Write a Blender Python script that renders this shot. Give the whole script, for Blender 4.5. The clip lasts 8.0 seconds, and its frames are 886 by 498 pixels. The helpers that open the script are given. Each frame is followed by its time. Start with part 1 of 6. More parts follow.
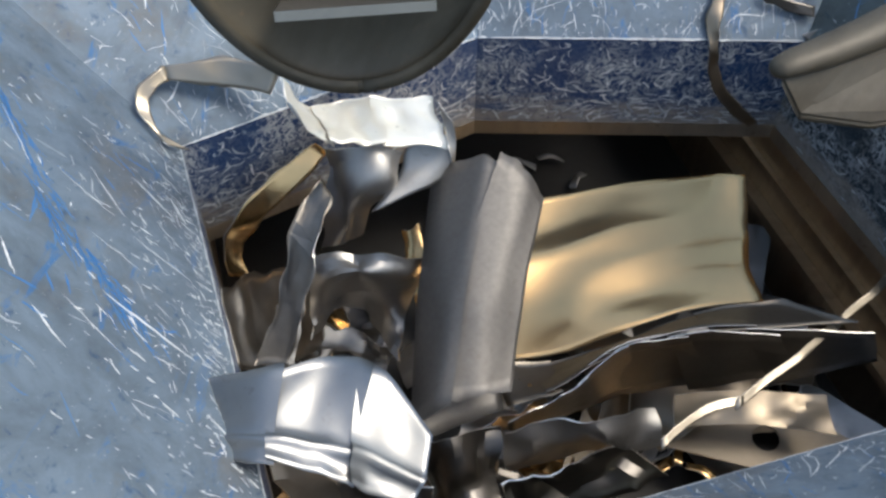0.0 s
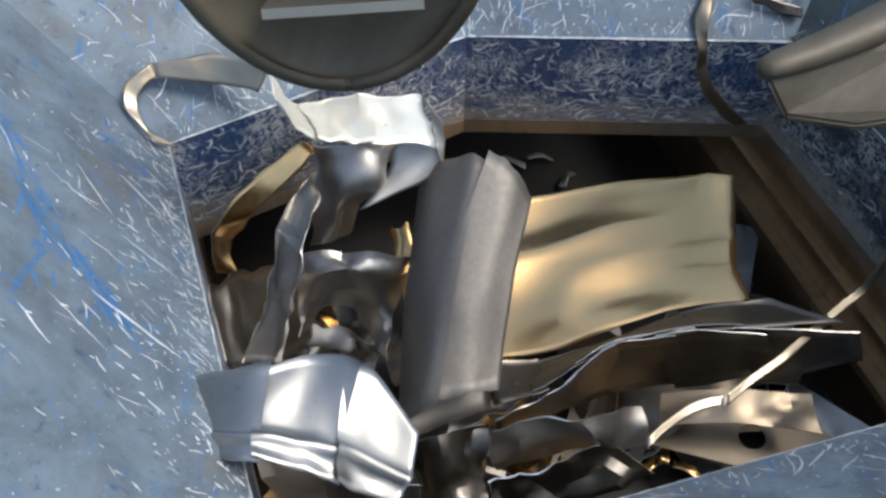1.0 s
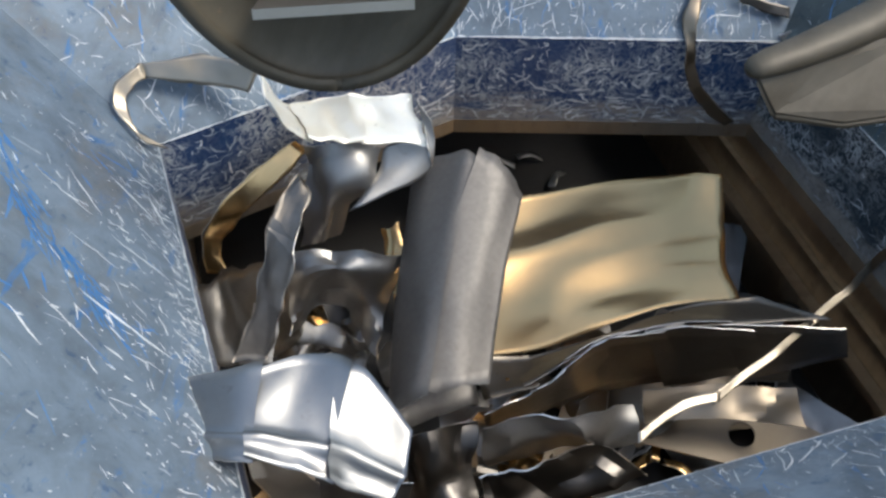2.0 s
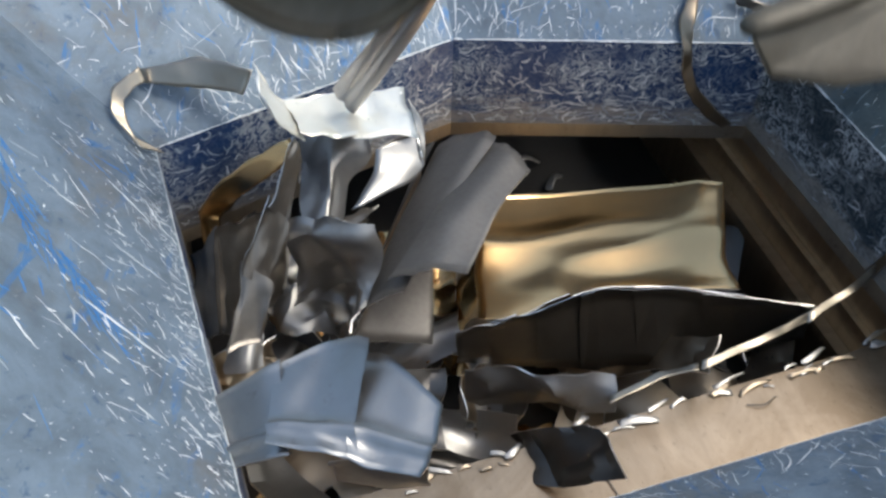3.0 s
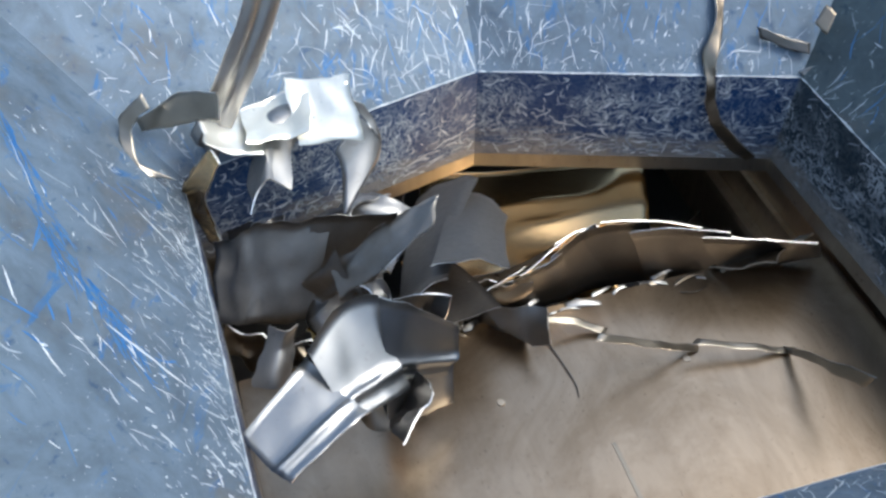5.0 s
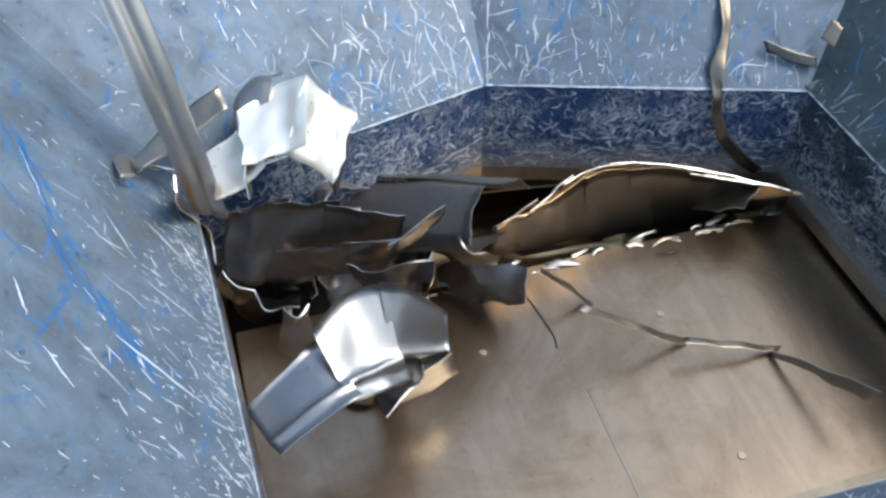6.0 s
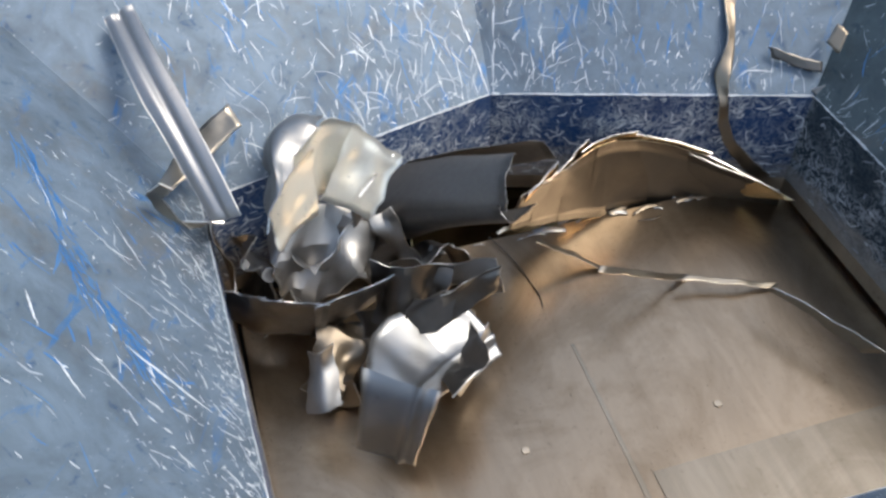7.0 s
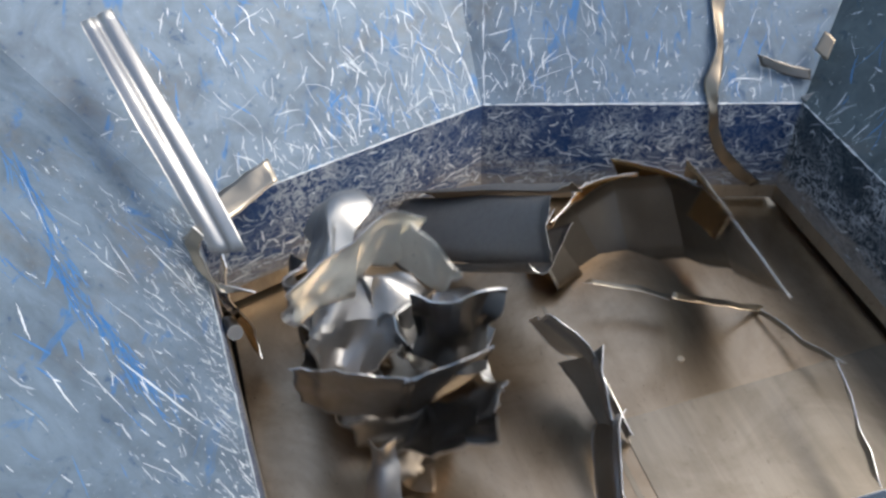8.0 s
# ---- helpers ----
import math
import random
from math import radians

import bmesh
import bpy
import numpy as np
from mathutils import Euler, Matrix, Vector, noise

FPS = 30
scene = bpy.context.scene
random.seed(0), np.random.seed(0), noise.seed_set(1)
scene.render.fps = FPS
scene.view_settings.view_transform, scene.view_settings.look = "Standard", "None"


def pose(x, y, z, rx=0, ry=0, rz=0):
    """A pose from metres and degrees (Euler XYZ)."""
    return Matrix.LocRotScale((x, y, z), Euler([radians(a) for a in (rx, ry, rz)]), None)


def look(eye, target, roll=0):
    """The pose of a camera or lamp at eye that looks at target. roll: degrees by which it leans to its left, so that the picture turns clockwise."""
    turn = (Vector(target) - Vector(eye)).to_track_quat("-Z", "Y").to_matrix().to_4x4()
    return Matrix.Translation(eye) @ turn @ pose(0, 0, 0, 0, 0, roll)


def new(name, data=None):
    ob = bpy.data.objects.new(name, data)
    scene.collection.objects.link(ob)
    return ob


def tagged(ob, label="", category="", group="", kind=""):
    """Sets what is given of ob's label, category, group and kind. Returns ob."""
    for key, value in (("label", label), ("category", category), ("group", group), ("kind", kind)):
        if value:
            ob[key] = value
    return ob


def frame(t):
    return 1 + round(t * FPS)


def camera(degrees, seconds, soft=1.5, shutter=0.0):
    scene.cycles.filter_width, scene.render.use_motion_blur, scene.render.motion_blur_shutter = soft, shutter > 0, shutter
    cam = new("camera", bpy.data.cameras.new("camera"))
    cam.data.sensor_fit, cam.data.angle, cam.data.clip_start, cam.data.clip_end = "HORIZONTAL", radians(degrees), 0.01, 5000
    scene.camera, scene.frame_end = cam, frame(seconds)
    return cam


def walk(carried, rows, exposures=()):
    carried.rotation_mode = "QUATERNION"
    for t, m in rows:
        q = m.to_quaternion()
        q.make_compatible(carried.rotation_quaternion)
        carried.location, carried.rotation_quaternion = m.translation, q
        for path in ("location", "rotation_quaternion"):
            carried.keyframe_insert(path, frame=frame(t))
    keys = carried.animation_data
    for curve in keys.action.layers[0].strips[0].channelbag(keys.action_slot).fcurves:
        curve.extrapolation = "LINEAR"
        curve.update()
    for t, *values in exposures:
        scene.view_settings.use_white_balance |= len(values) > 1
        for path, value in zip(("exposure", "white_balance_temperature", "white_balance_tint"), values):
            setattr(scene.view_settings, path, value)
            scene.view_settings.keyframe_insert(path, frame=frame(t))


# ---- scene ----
cam = camera(52.8, 8.0, soft=2.8, shutter=0.5)
walk(cam, [
    (0, pose(0.000, 0.000, 2.370, 40.00, 0.00, 0.00)),
    (0.5, pose(0.004, -0.001, 2.370, 39.86, -0.43, 0.18)),
    (1, pose(0.009, -0.002, 2.372, 39.90, -0.55, -0.16)),
    (1.5, pose(0.004, -0.005, 2.374, 39.93, -0.83, -0.55)),
    (3, pose(0.004, -0.006, 2.372, 40.16, -0.95, -1.05)),
    (3.5, pose(-0.003, -0.008, 2.372, 40.45, -0.78, -0.81)),
    (4, pose(0.010, -0.006, 2.379, 40.54, -0.74, -0.16)),
    (4.5, pose(0.005, -0.005, 2.382, 41.24, -0.48, 0.08)),
    (6, pose(0.005, -0.012, 2.390, 42.72, 0.09, 0.70)),
    (6.5, pose(-0.003, -0.015, 2.383, 43.10, -0.25, 0.31)),
    (7, pose(0.006, -0.018, 2.391, 43.36, 0.85, 0.65)),
    (7.5, pose(0.014, -0.024, 2.393, 44.00, 1.37, 0.16)),
    (8, pose(0.016, -0.026, 2.389, 44.21, 1.20, -0.02)),
], [(0, 0.74, 6400, 8), (3.5, 0.82, 6250, 7), (4.5, 0.78, 5800, 6), (6, 0.78, 5900, 7), (7, 0.76, 6250, 9), (8, 0.76, 6250, 9)])

# ---- world and light ----
world = bpy.data.worlds.new("sky")
scene.world = world
world.use_nodes = True
wn = world.node_tree.nodes
sky = wn.new("ShaderNodeTexSky")
sky.sky_type = "NISHITA"
sky.sun_disc = False
sky.sun_elevation = radians(58)
sky.sun_rotation = radians(95)
sky.air_density = 1.6
sky.dust_density = 4.0
world.node_tree.links.new(sky.outputs[0], wn["Background"].inputs[0])
wn["Background"].inputs[1].default_value = 0.13
sun = new("sun", bpy.data.lights.new("sun", "SUN"))
sun.data.energy, sun.data.angle, sun.data.color = 1.3, radians(22), (1.0, 0.95, 0.86)
sun.matrix_world = look((3.0, 1.0, 6.0), (0, 1.2, 0.8))


# ---- materials ----
def mat(name, base, rough, metal=0.0):
    m = bpy.data.materials.new(name)
    m.use_nodes = True
    b = m.node_tree.nodes["Principled BSDF"]
    b.inputs["Base Color"].default_value = (*base, 1)
    b.inputs["Roughness"].default_value = rough
    b.inputs["Metallic"].default_value = metal
    return m, m.node_tree.nodes, m.node_tree.links, b


def coords(n, l, stretch=(1, 1, 1), turn=0.0):
    c, p = n.new("ShaderNodeTexCoord"), n.new("ShaderNodeMapping")
    p.inputs["Scale"].default_value = stretch
    p.inputs["Rotation"].default_value = (0, 0, radians(turn))
    l.new(c.outputs["Object"], p.inputs["Vector"])
    return p.outputs[0]


def noisy(n, l, vec, scale, detail=4.0, rough=0.55, warp=0.0):
    x = n.new("ShaderNodeTexNoise")
    x.inputs["Scale"].default_value = scale
    x.inputs["Detail"].default_value = detail
    x.inputs["Roughness"].default_value = rough
    x.inputs["Distortion"].default_value = warp
    l.new(vec, x.inputs["Vector"])
    return x.outputs["Fac"]


def ramp(n, l, fac, stops):
    r = n.new("ShaderNodeValToRGB")
    e = r.color_ramp.elements
    while len(e) < len(stops):
        e.new(0.5)
    for el, (p, c) in zip(e, stops):
        el.position = p
        el.color = (*c, 1) if len(c) == 3 else c
    l.new(fac, r.inputs[0])
    return r.outputs[0]


def mixed(n, l, fac, a, b):
    x = n.new("ShaderNodeMix")
    x.data_type = "RGBA"
    l.new(fac, x.inputs[0])
    for sock, v in ((x.inputs[6], a), (x.inputs[7], b)):
        if isinstance(v, tuple):
            sock.default_value = (*v, 1)
        else:
            l.new(v, sock)
    return x.outputs[2]


def relief(n, l, b, height, strength, dist):
    x = n.new("ShaderNodeBump")
    x.inputs["Strength"].default_value = strength
    x.inputs["Distance"].default_value = dist
    l.new(height, x.inputs["Height"])
    l.new(x.outputs[0], b.inputs["Normal"])


def grey(a):
    return (a, a, a)


def worn_blue(name, bare, blue, cover, rough):
    """Blue machine paint rubbed down to grey-blue steel: cloudy bare metal, traces of paint, brown stains, pits and flecks."""
    m, n, l, b = mat(name, bare, rough, 0.0)
    v = coords(n, l)
    w = coords(n, l, (4.0, 1.0, 1.0), 35)
    cloud = noisy(n, l, v, 7, 8, 0.68, 0.5)
    fine = noisy(n, l, v, 95, 4, 0.7)
    mid = noisy(n, l, v, 26, 6, 0.7, 0.8)
    body = mixed(n, l, ramp(n, l, cloud, [(0.35, grey(0)), (0.65, grey(1))]), tuple(x * 0.72 for x in bare), tuple(x * 1.28 for x in bare))
    left = ramp(n, l, noisy(n, l, w, 5.0, 7, 0.7, 0.9), [(cover, grey(0)), (cover + 0.07, grey(0.8))])
    col = mixed(n, l, left, body, blue)
    rust = ramp(n, l, noisy(n, l, v, 4.0, 9, 0.72), [(0.54, grey(0)), (0.70, grey(0.65))])
    col = mixed(n, l, rust, col, (0.125, 0.115, 0.10))
    pits = ramp(n, l, mid, [(0.60, grey(0)), (0.66, grey(0.55))])
    col = mixed(n, l, pits, col, tuple(x * 0.45 for x in blue))
    flecks = ramp(n, l, fine, [(0.66, grey(0)), (0.70, grey(0.8))])
    col = mixed(n, l, flecks, col, (0.40, 0.44, 0.48))
    l.new(col, b.inputs["Base Color"])
    l.new(ramp(n, l, mid, [(0.3, grey(rough - 0.14)), (0.7, grey(rough + 0.14))]), b.inputs["Roughness"])
    b.inputs["Metallic"].default_value = 0.25
    relief(n, l, b, noisy(n, l, v, 22, 8, 0.7), 0.22, 0.004)
    return m


def scuffed_blue(name, deep, light):
    """Dark blue paint of the throat, scraped through to pale steel in curls and flakes."""
    m, n, l, b = mat(name, (0.03, 0.07, 0.2), 0.45)
    v = coords(n, l)
    a = noisy(n, l, v, 15, 3, 0.5, 3.5)
    c = noisy(n, l, v, 30, 4, 0.6, 2.6)
    curls = ramp(n, l, a, [(0.45, grey(0)), (0.485, grey(0.9)), (0.515, grey(0.9)), (0.55, grey(0))])
    flakes = ramp(n, l, c, [(0.53, grey(0)), (0.57, grey(0.9))])
    patch = ramp(n, l, noisy(n, l, v, 5, 4, 0.6), [(0.40, grey(0.1)), (0.62, grey(1))])
    x = n.new("ShaderNodeMath")
    x.operation = "MAXIMUM"
    l.new(curls, x.inputs[0])
    l.new(flakes, x.inputs[1])
    y = n.new("ShaderNodeMath")
    y.operation = "MULTIPLY"
    l.new(x.outputs[0], y.inputs[0])
    l.new(patch, y.inputs[1])
    paint = mixed(n, l, noisy(n, l, v, 12, 4), deep, light)
    col = mixed(n, l, y.outputs[0], paint, (0.46, 0.49, 0.52))
    # scrap has rubbed the foot of the band down to brownish steel
    parts = n.new("ShaderNodeSeparateXYZ")
    l.new(v, parts.inputs[0])
    z = n.new("ShaderNodeMath")
    z.operation = "MULTIPLY_ADD"
    l.new(noisy(n, l, coords(n, l, (1, 1, 5)), 5, 7, 0.72, 0.6), z.inputs[0])
    z.inputs[1].default_value = 0.34
    l.new(parts.outputs[2], z.inputs[2])
    rubbed = ramp(n, l, z.outputs[0], [(0.755, grey(0.85)), (0.83, grey(0))])
    col = mixed(n, l, rubbed, col, mixed(n, l, noisy(n, l, v, 26, 6, 0.7), (0.16, 0.15, 0.14), (0.40, 0.36, 0.31)))
    l.new(col, b.inputs["Base Color"])
    relief(n, l, b, y.outputs[0], 0.25, 0.002)
    return m


def steel(name, base, rough, dark=0.7, grain=(1, 1, 1), bump=0.12, spots=0.0, metal=1.0, stain=0.0):
    """Bare sheet or plate steel with rolling grain, a thin film of oil and handling marks."""
    m, n, l, b = mat(name, base, rough, metal)
    v = coords(n, l)
    g = coords(n, l, grain)
    film = noisy(n, l, v if grain == (1, 1, 1) else g, 4.5 if grain == (1, 1, 1) else 2.2, 6, 0.65, 0.8)
    fine = noisy(n, l, g, 70, 4, 0.6)
    col = mixed(n, l, film, tuple(x * dark for x in base), tuple(min(1, x * 1.15) for x in base))
    if spots:
        s = ramp(n, l, noisy(n, l, v, 38, 6, 0.7), [(0.60, grey(0)), (0.70, grey(spots))])
        col = mixed(n, l, s, col, (0.10, 0.075, 0.05))
    if stain:
        s = ramp(n, l, noisy(n, l, v, 2.6, 7, 0.68, 1.2), [(0.42, grey(0)), (0.62, grey(stain))])
        col = mixed(n, l, s, col, tuple(x * y for x, y in zip(base, (0.46, 0.42, 0.36))))
    l.new(col, b.inputs["Base Color"])
    l.new(ramp(n, l, fine, [(0.3, grey(rough * 0.9)), (0.7, grey(min(1, rough * 1.15)))]), b.inputs["Roughness"])
    relief(n, l, b, noisy(n, l, g, 11, 2, 0.5), bump, 0.004)
    return m


PANEL = worn_blue("worn_blue_panel", (0.117, 0.157, 0.205), (0.03, 0.13, 0.32), 0.575, 0.50)
# The same worn panel at about half tone: the right side's shade is in its colour.
PANEL_SHADED = worn_blue("worn_panel_shaded", (0.062, 0.084, 0.094), (0.02, 0.07, 0.13), 0.60, 0.54)
THROAT = scuffed_blue("scuffed_blue_throat", (0.004, 0.026, 0.095), (0.010, 0.055, 0.160))
# The right band takes darker, greener colours than the other four.
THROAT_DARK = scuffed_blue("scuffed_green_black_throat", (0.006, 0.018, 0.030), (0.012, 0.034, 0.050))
BARE = steel("rubbed_bare_lip", (0.52, 0.45, 0.36), 0.5, 0.6, (6, 6, 1), 0.3, 0.5)
CHAMBER = steel("rubbed_brown_chamber_steel", (0.58, 0.43, 0.28), 0.42, 0.55, (1, 8, 1), 0.25, 0.4)
# Near-black base colour paints in the shade of the deep cavity.
SHADE_BLACK = steel("shade_black_chamber", (0.03, 0.028, 0.026), 0.5, 0.5, (1, 1, 1), 0.4, 0.0, 0.2)
RAM = steel("polished_ram_plate", (0.45, 0.35, 0.245), 0.30, 0.60, (5, 0.8, 1), 0.10, 0.4, stain=0.55)


def scraped(name, low, high, rough):
    """Bare metal showing through paint, each mark a little different."""
    m, n, l, b = mat(name, low, rough, 0.2)
    g = n.new("ShaderNodeNewGeometry")
    l.new(mixed(n, l, g.outputs["Random Per Island"], low, high), b.inputs["Base Color"])
    return m


SCRATCH = scraped("bare_scratch", (0.24, 0.29, 0.35), (0.74, 0.78, 0.82), 0.5)
EDGE = scraped("rubbed_edge", (0.48, 0.53, 0.58), (0.70, 0.74, 0.78), 0.5)
STREAK = scraped("blue_paint_trace", (0.08, 0.18, 0.33), (0.015, 0.15, 0.44), 0.5)
GREY = steel("dull_grey_sheet", (0.38, 0.37, 0.355), 0.43, 0.75, bump=0.10, spots=0.25)
# The base colour holds a warm tint plus painted-in brown reflections.
GOLD = steel("warm_bright_sheet", (0.72, 0.48, 0.23), 0.22, 0.8, bump=0.08)
SILVER = steel("galvanised_sheet", (0.42, 0.41, 0.40), 0.46, 0.75, bump=0.12, spots=0.15)
# Pale base with lowered metal paints in the white reflection of the sky.
BRIGHT = steel("bright_ribbon", (0.95, 0.88, 0.77), 0.30, 0.9, bump=0.08, metal=0.6)
# Darker spotted steel, also used for the back face of some sheets.
DARK = steel("dark_spotted_sheet", (0.15, 0.14, 0.13), 0.38, 0.6, bump=0.15, spots=0.3)
GOLD_DULL = steel("dull_warm_strip", (0.33, 0.275, 0.21), 0.42, 0.7, bump=0.1)
CUT = steel("fresh_cut_edge", (0.86, 0.84, 0.80), 0.35, 0.9)
CLAW = steel("greasy_claw_steel", (0.105, 0.092, 0.068), 0.5, 0.3, bump=0.9, spots=0.95, metal=0.1, stain=0.9)


# ---- building ----
def link(name, me, mats, parent=None, label=""):
    ob = new(name, me)
    for x in mats if isinstance(mats, (list, tuple)) else [mats]:
        me.materials.append(x)
    if parent is not None:
        ob.parent = parent
    if label:
        ob["label"] = label
    return ob


def part(name, bm, mats, parent=None, label="", smooth=False):
    me = bpy.data.meshes.new(name)
    bmesh.ops.recalc_face_normals(bm, faces=bm.faces)
    bm.to_mesh(me)
    bm.free()
    if smooth:
        me.polygons.foreach_set("use_smooth", [True] * len(me.polygons))
    return link(name, me, mats, parent, label)


def prism(corners, depth):
    """A slab: the corners of one face and the way to the other."""
    bm = bmesh.new()
    a = [bm.verts.new(c) for c in corners]
    b = [bm.verts.new(Vector(c) + Vector(depth)) for c in corners]
    bm.faces.new(a)
    bm.faces.new(b[::-1])
    for i in range(len(a)):
        j = (i + 1) % len(a)
        bm.faces.new((a[i], b[i], b[j], a[j]))
    return bm


def spline(pts, steps):
    """Points along a smooth curve through pts (first axis), ends included."""
    p = np.asarray(pts, float)
    if len(p) == 2:
        w = np.linspace(0, 1, steps + 1).reshape(-1, *([1] * (p.ndim - 1)))
        return p[0] * (1 - w) + p[1] * w
    q = np.concatenate([[2 * p[0] - p[1]], p, [2 * p[-1] - p[-2]]])
    res = []
    for i in range(1, len(q) - 2):
        for k in range(steps):
            s = k / steps
            res.append(0.5 * (2 * q[i] + (q[i + 1] - q[i - 1]) * s + (2 * q[i - 1] - 5 * q[i] + 4 * q[i + 1] - q[i + 2]) * s * s
                              + (3 * q[i] - q[i - 1] - 3 * q[i + 1] + q[i + 2]) * s ** 3))
    res.append(p[-1])
    return np.array(res)


def sheet(name, sections, front, back, crumple=0.006, ragged=0.006, thick=0.0035, steps=7, parent=None, label="", seed=0, rim=None, joined=False, crease=0.9, facets=False):
    """Bent sheet metal, lofted through a few section curves, with thickness, ragged cut edges and small dents."""
    g = spline(np.swapaxes(spline(sections, steps), 0, 1), steps)
    nu, nv = g.shape[:2]
    rnd = np.random.RandomState(seed + 11)
    for i in range(nu):
        for j in range(nv):
            p = Vector(g[i, j]) * 9 + Vector((seed * 3.1, 0, 0))
            g[i, j] += np.array(noise.noise_vector(p)) * crumple * (0.5 if facets else 1) * (math.sin(math.pi * j / (nv - 1)) if joined else 1) + np.array(noise.noise_vector(p * 3.3)) * crumple * (0.1 if facets else 0.35)
    du, dv = np.gradient(g, axis=0), np.gradient(g, axis=1)
    way = np.cross(du, dv)
    way /= np.linalg.norm(way, axis=2)[..., None] + 1e-12
    for i in range(nu):
        for j in range(nv):
            p = Vector(g[i, j]) * (5 if facets else 7) + Vector((seed * 5.7, seed, 0))
            fold = abs(noise.noise(p)) * 2.4 + abs(noise.noise(p * 2.1)) - 0.9
            g[i, j] -= way[i, j] * fold * crumple * crease * (1.7 if facets else 1) * (math.sin(math.pi * j / (nv - 1)) if joined else 1)
    for e, inner in ((g[0], g[1]), (g[-1], g[-2])):
        away = e - inner
        away /= np.linalg.norm(away, axis=1)[:, None] + 1e-9
        w = np.convolve(rnd.uniform(-1, 1, nv + 2), [0.3, 0.5, 0.3], "valid")[:, None]
        e += away * w * ragged
    du, dv = np.gradient(g, axis=0), np.gradient(g, axis=1)
    nrm = np.cross(du, dv)
    nrm /= np.linalg.norm(nrm, axis=2)[..., None] + 1e-12
    verts = np.concatenate([(g + nrm * thick / 2).reshape(-1, 3), (g - nrm * thick / 2).reshape(-1, 3)])
    o = nu * nv
    faces, slots = [], []
    for i in range(nu - 1):
        for j in range(nv - 1):
            a, b, c, d = i * nv + j, (i + 1) * nv + j, (i + 1) * nv + j + 1, i * nv + j + 1
            faces += [(a, b, c, d), (o + d, o + c, o + b, o + a)]
            slots += [0, 1]
    ring = [j for j in range(nv)] + [i * nv + nv - 1 for i in range(1, nu)] + [(nu - 1) * nv + j for j in range(nv - 2, -1, -1)] + [i * nv for i in range(nu - 2, 0, -1)]
    for a, b in zip(ring, ring[1:] + ring[:1]):
        faces.append((a, b, o + b, o + a))
        slots.append(0 if joined and abs(a - b) != 1 else 2)
    me = bpy.data.meshes.new(name)
    me.from_pydata(verts.tolist(), [], faces)
    me.polygons.foreach_set("use_smooth", [s < 2 for s in slots])
    ob = link(name, me, [front, back, rim or CUT], parent, label)
    me.polygons.foreach_set("material_index", slots)
    if facets:
        me.set_sharp_from_angle(angle=radians(26))
    return ob


def thing(name, label, category, group="", kind=""):
    return tagged(new(name), label, category, group, kind)


# ---- the hopper ----
RIM, LOW, DECK = 0.87, 0.52, 0.50
CORNERS = [Vector(c) for c in ((-0.636, 1.579), (0.094, 2.012), (0.985, 1.995), (1.323, 0.958), (-0.252, 0.506))]
NAMES = ["back_left", "back_right", "right", "near", "left"]
FLARE = [43, 43, 38, 45, 40]
PUSH = Vector((-math.sin(radians(17)), math.cos(radians(17)), 0))
SIDE = Vector((PUSH.y, -PUSH.x, 0))


def outline(z):
    """The hopper's corners at a height: upright throat below the rim, flared panels above it."""
    if z <= RIM:
        return [Vector((c.x, c.y, z)) for c in CORNERS]
    lines = []
    for i, a in enumerate(CORNERS):
        b = CORNERS[(i + 1) % 5]
        d = (b - a).normalized()
        lines.append((a + Vector((-d.y, d.x)) * (z - RIM) * math.tan(radians(FLARE[i])), d))
    res = []
    for i in range(5):
        (p, d), (q, e) = lines[i - 1], lines[i]
        s = ((q.x - p.x) * e.y - (q.y - p.y) * e.x) / (d.x * e.y - d.y * e.x)
        res.append(Vector((p.x + d.x * s, p.y + d.y * s, z)))
    return res


TOP = 1.42
low, rim, high = outline(LOW), outline(RIM), outline(TOP)
FRAMES = {}
for i, side in enumerate(NAMES):
    j = (i + 1) % 5
    d = (rim[j] - rim[i]).normalized()
    up = ((high[i] - rim[i]) - d * (high[i] - rim[i]).dot(d)).normalized()
    inward = d.cross(up).normalized()
    panel = part("wall_" + side, prism([rim[i], rim[j], high[j], high[i]], -inward * 0.012), PANEL_SHADED if side == "right" else PANEL)
    tagged(panel, "flared hopper panel of scratched worn blue steel", "hopper wall", kind="structure")
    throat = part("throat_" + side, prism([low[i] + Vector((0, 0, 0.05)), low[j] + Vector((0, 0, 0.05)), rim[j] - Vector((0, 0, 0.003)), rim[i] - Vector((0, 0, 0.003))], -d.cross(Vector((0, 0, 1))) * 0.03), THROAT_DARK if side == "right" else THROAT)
    tagged(throat, "upright throat band of scuffed dark blue steel", "hopper wall", kind="structure")
    lip = part("lip_" + side, prism([low[i], low[j], low[j] + Vector((0, 0, 0.05)), low[i] + Vector((0, 0, 0.05))], -d.cross(Vector((0, 0, 1))) * 0.045), BARE)
    tagged(lip, "rubbed bare steel lip under the throat", "trim", kind="structure")
    FRAMES[side] = (rim[i], d, up, inward, (rim[j] - rim[i]).length, panel, throat)


def on_plan(s, n, z):
    p = PUSH * s + SIDE * n
    return Vector((p.x, p.y, z))


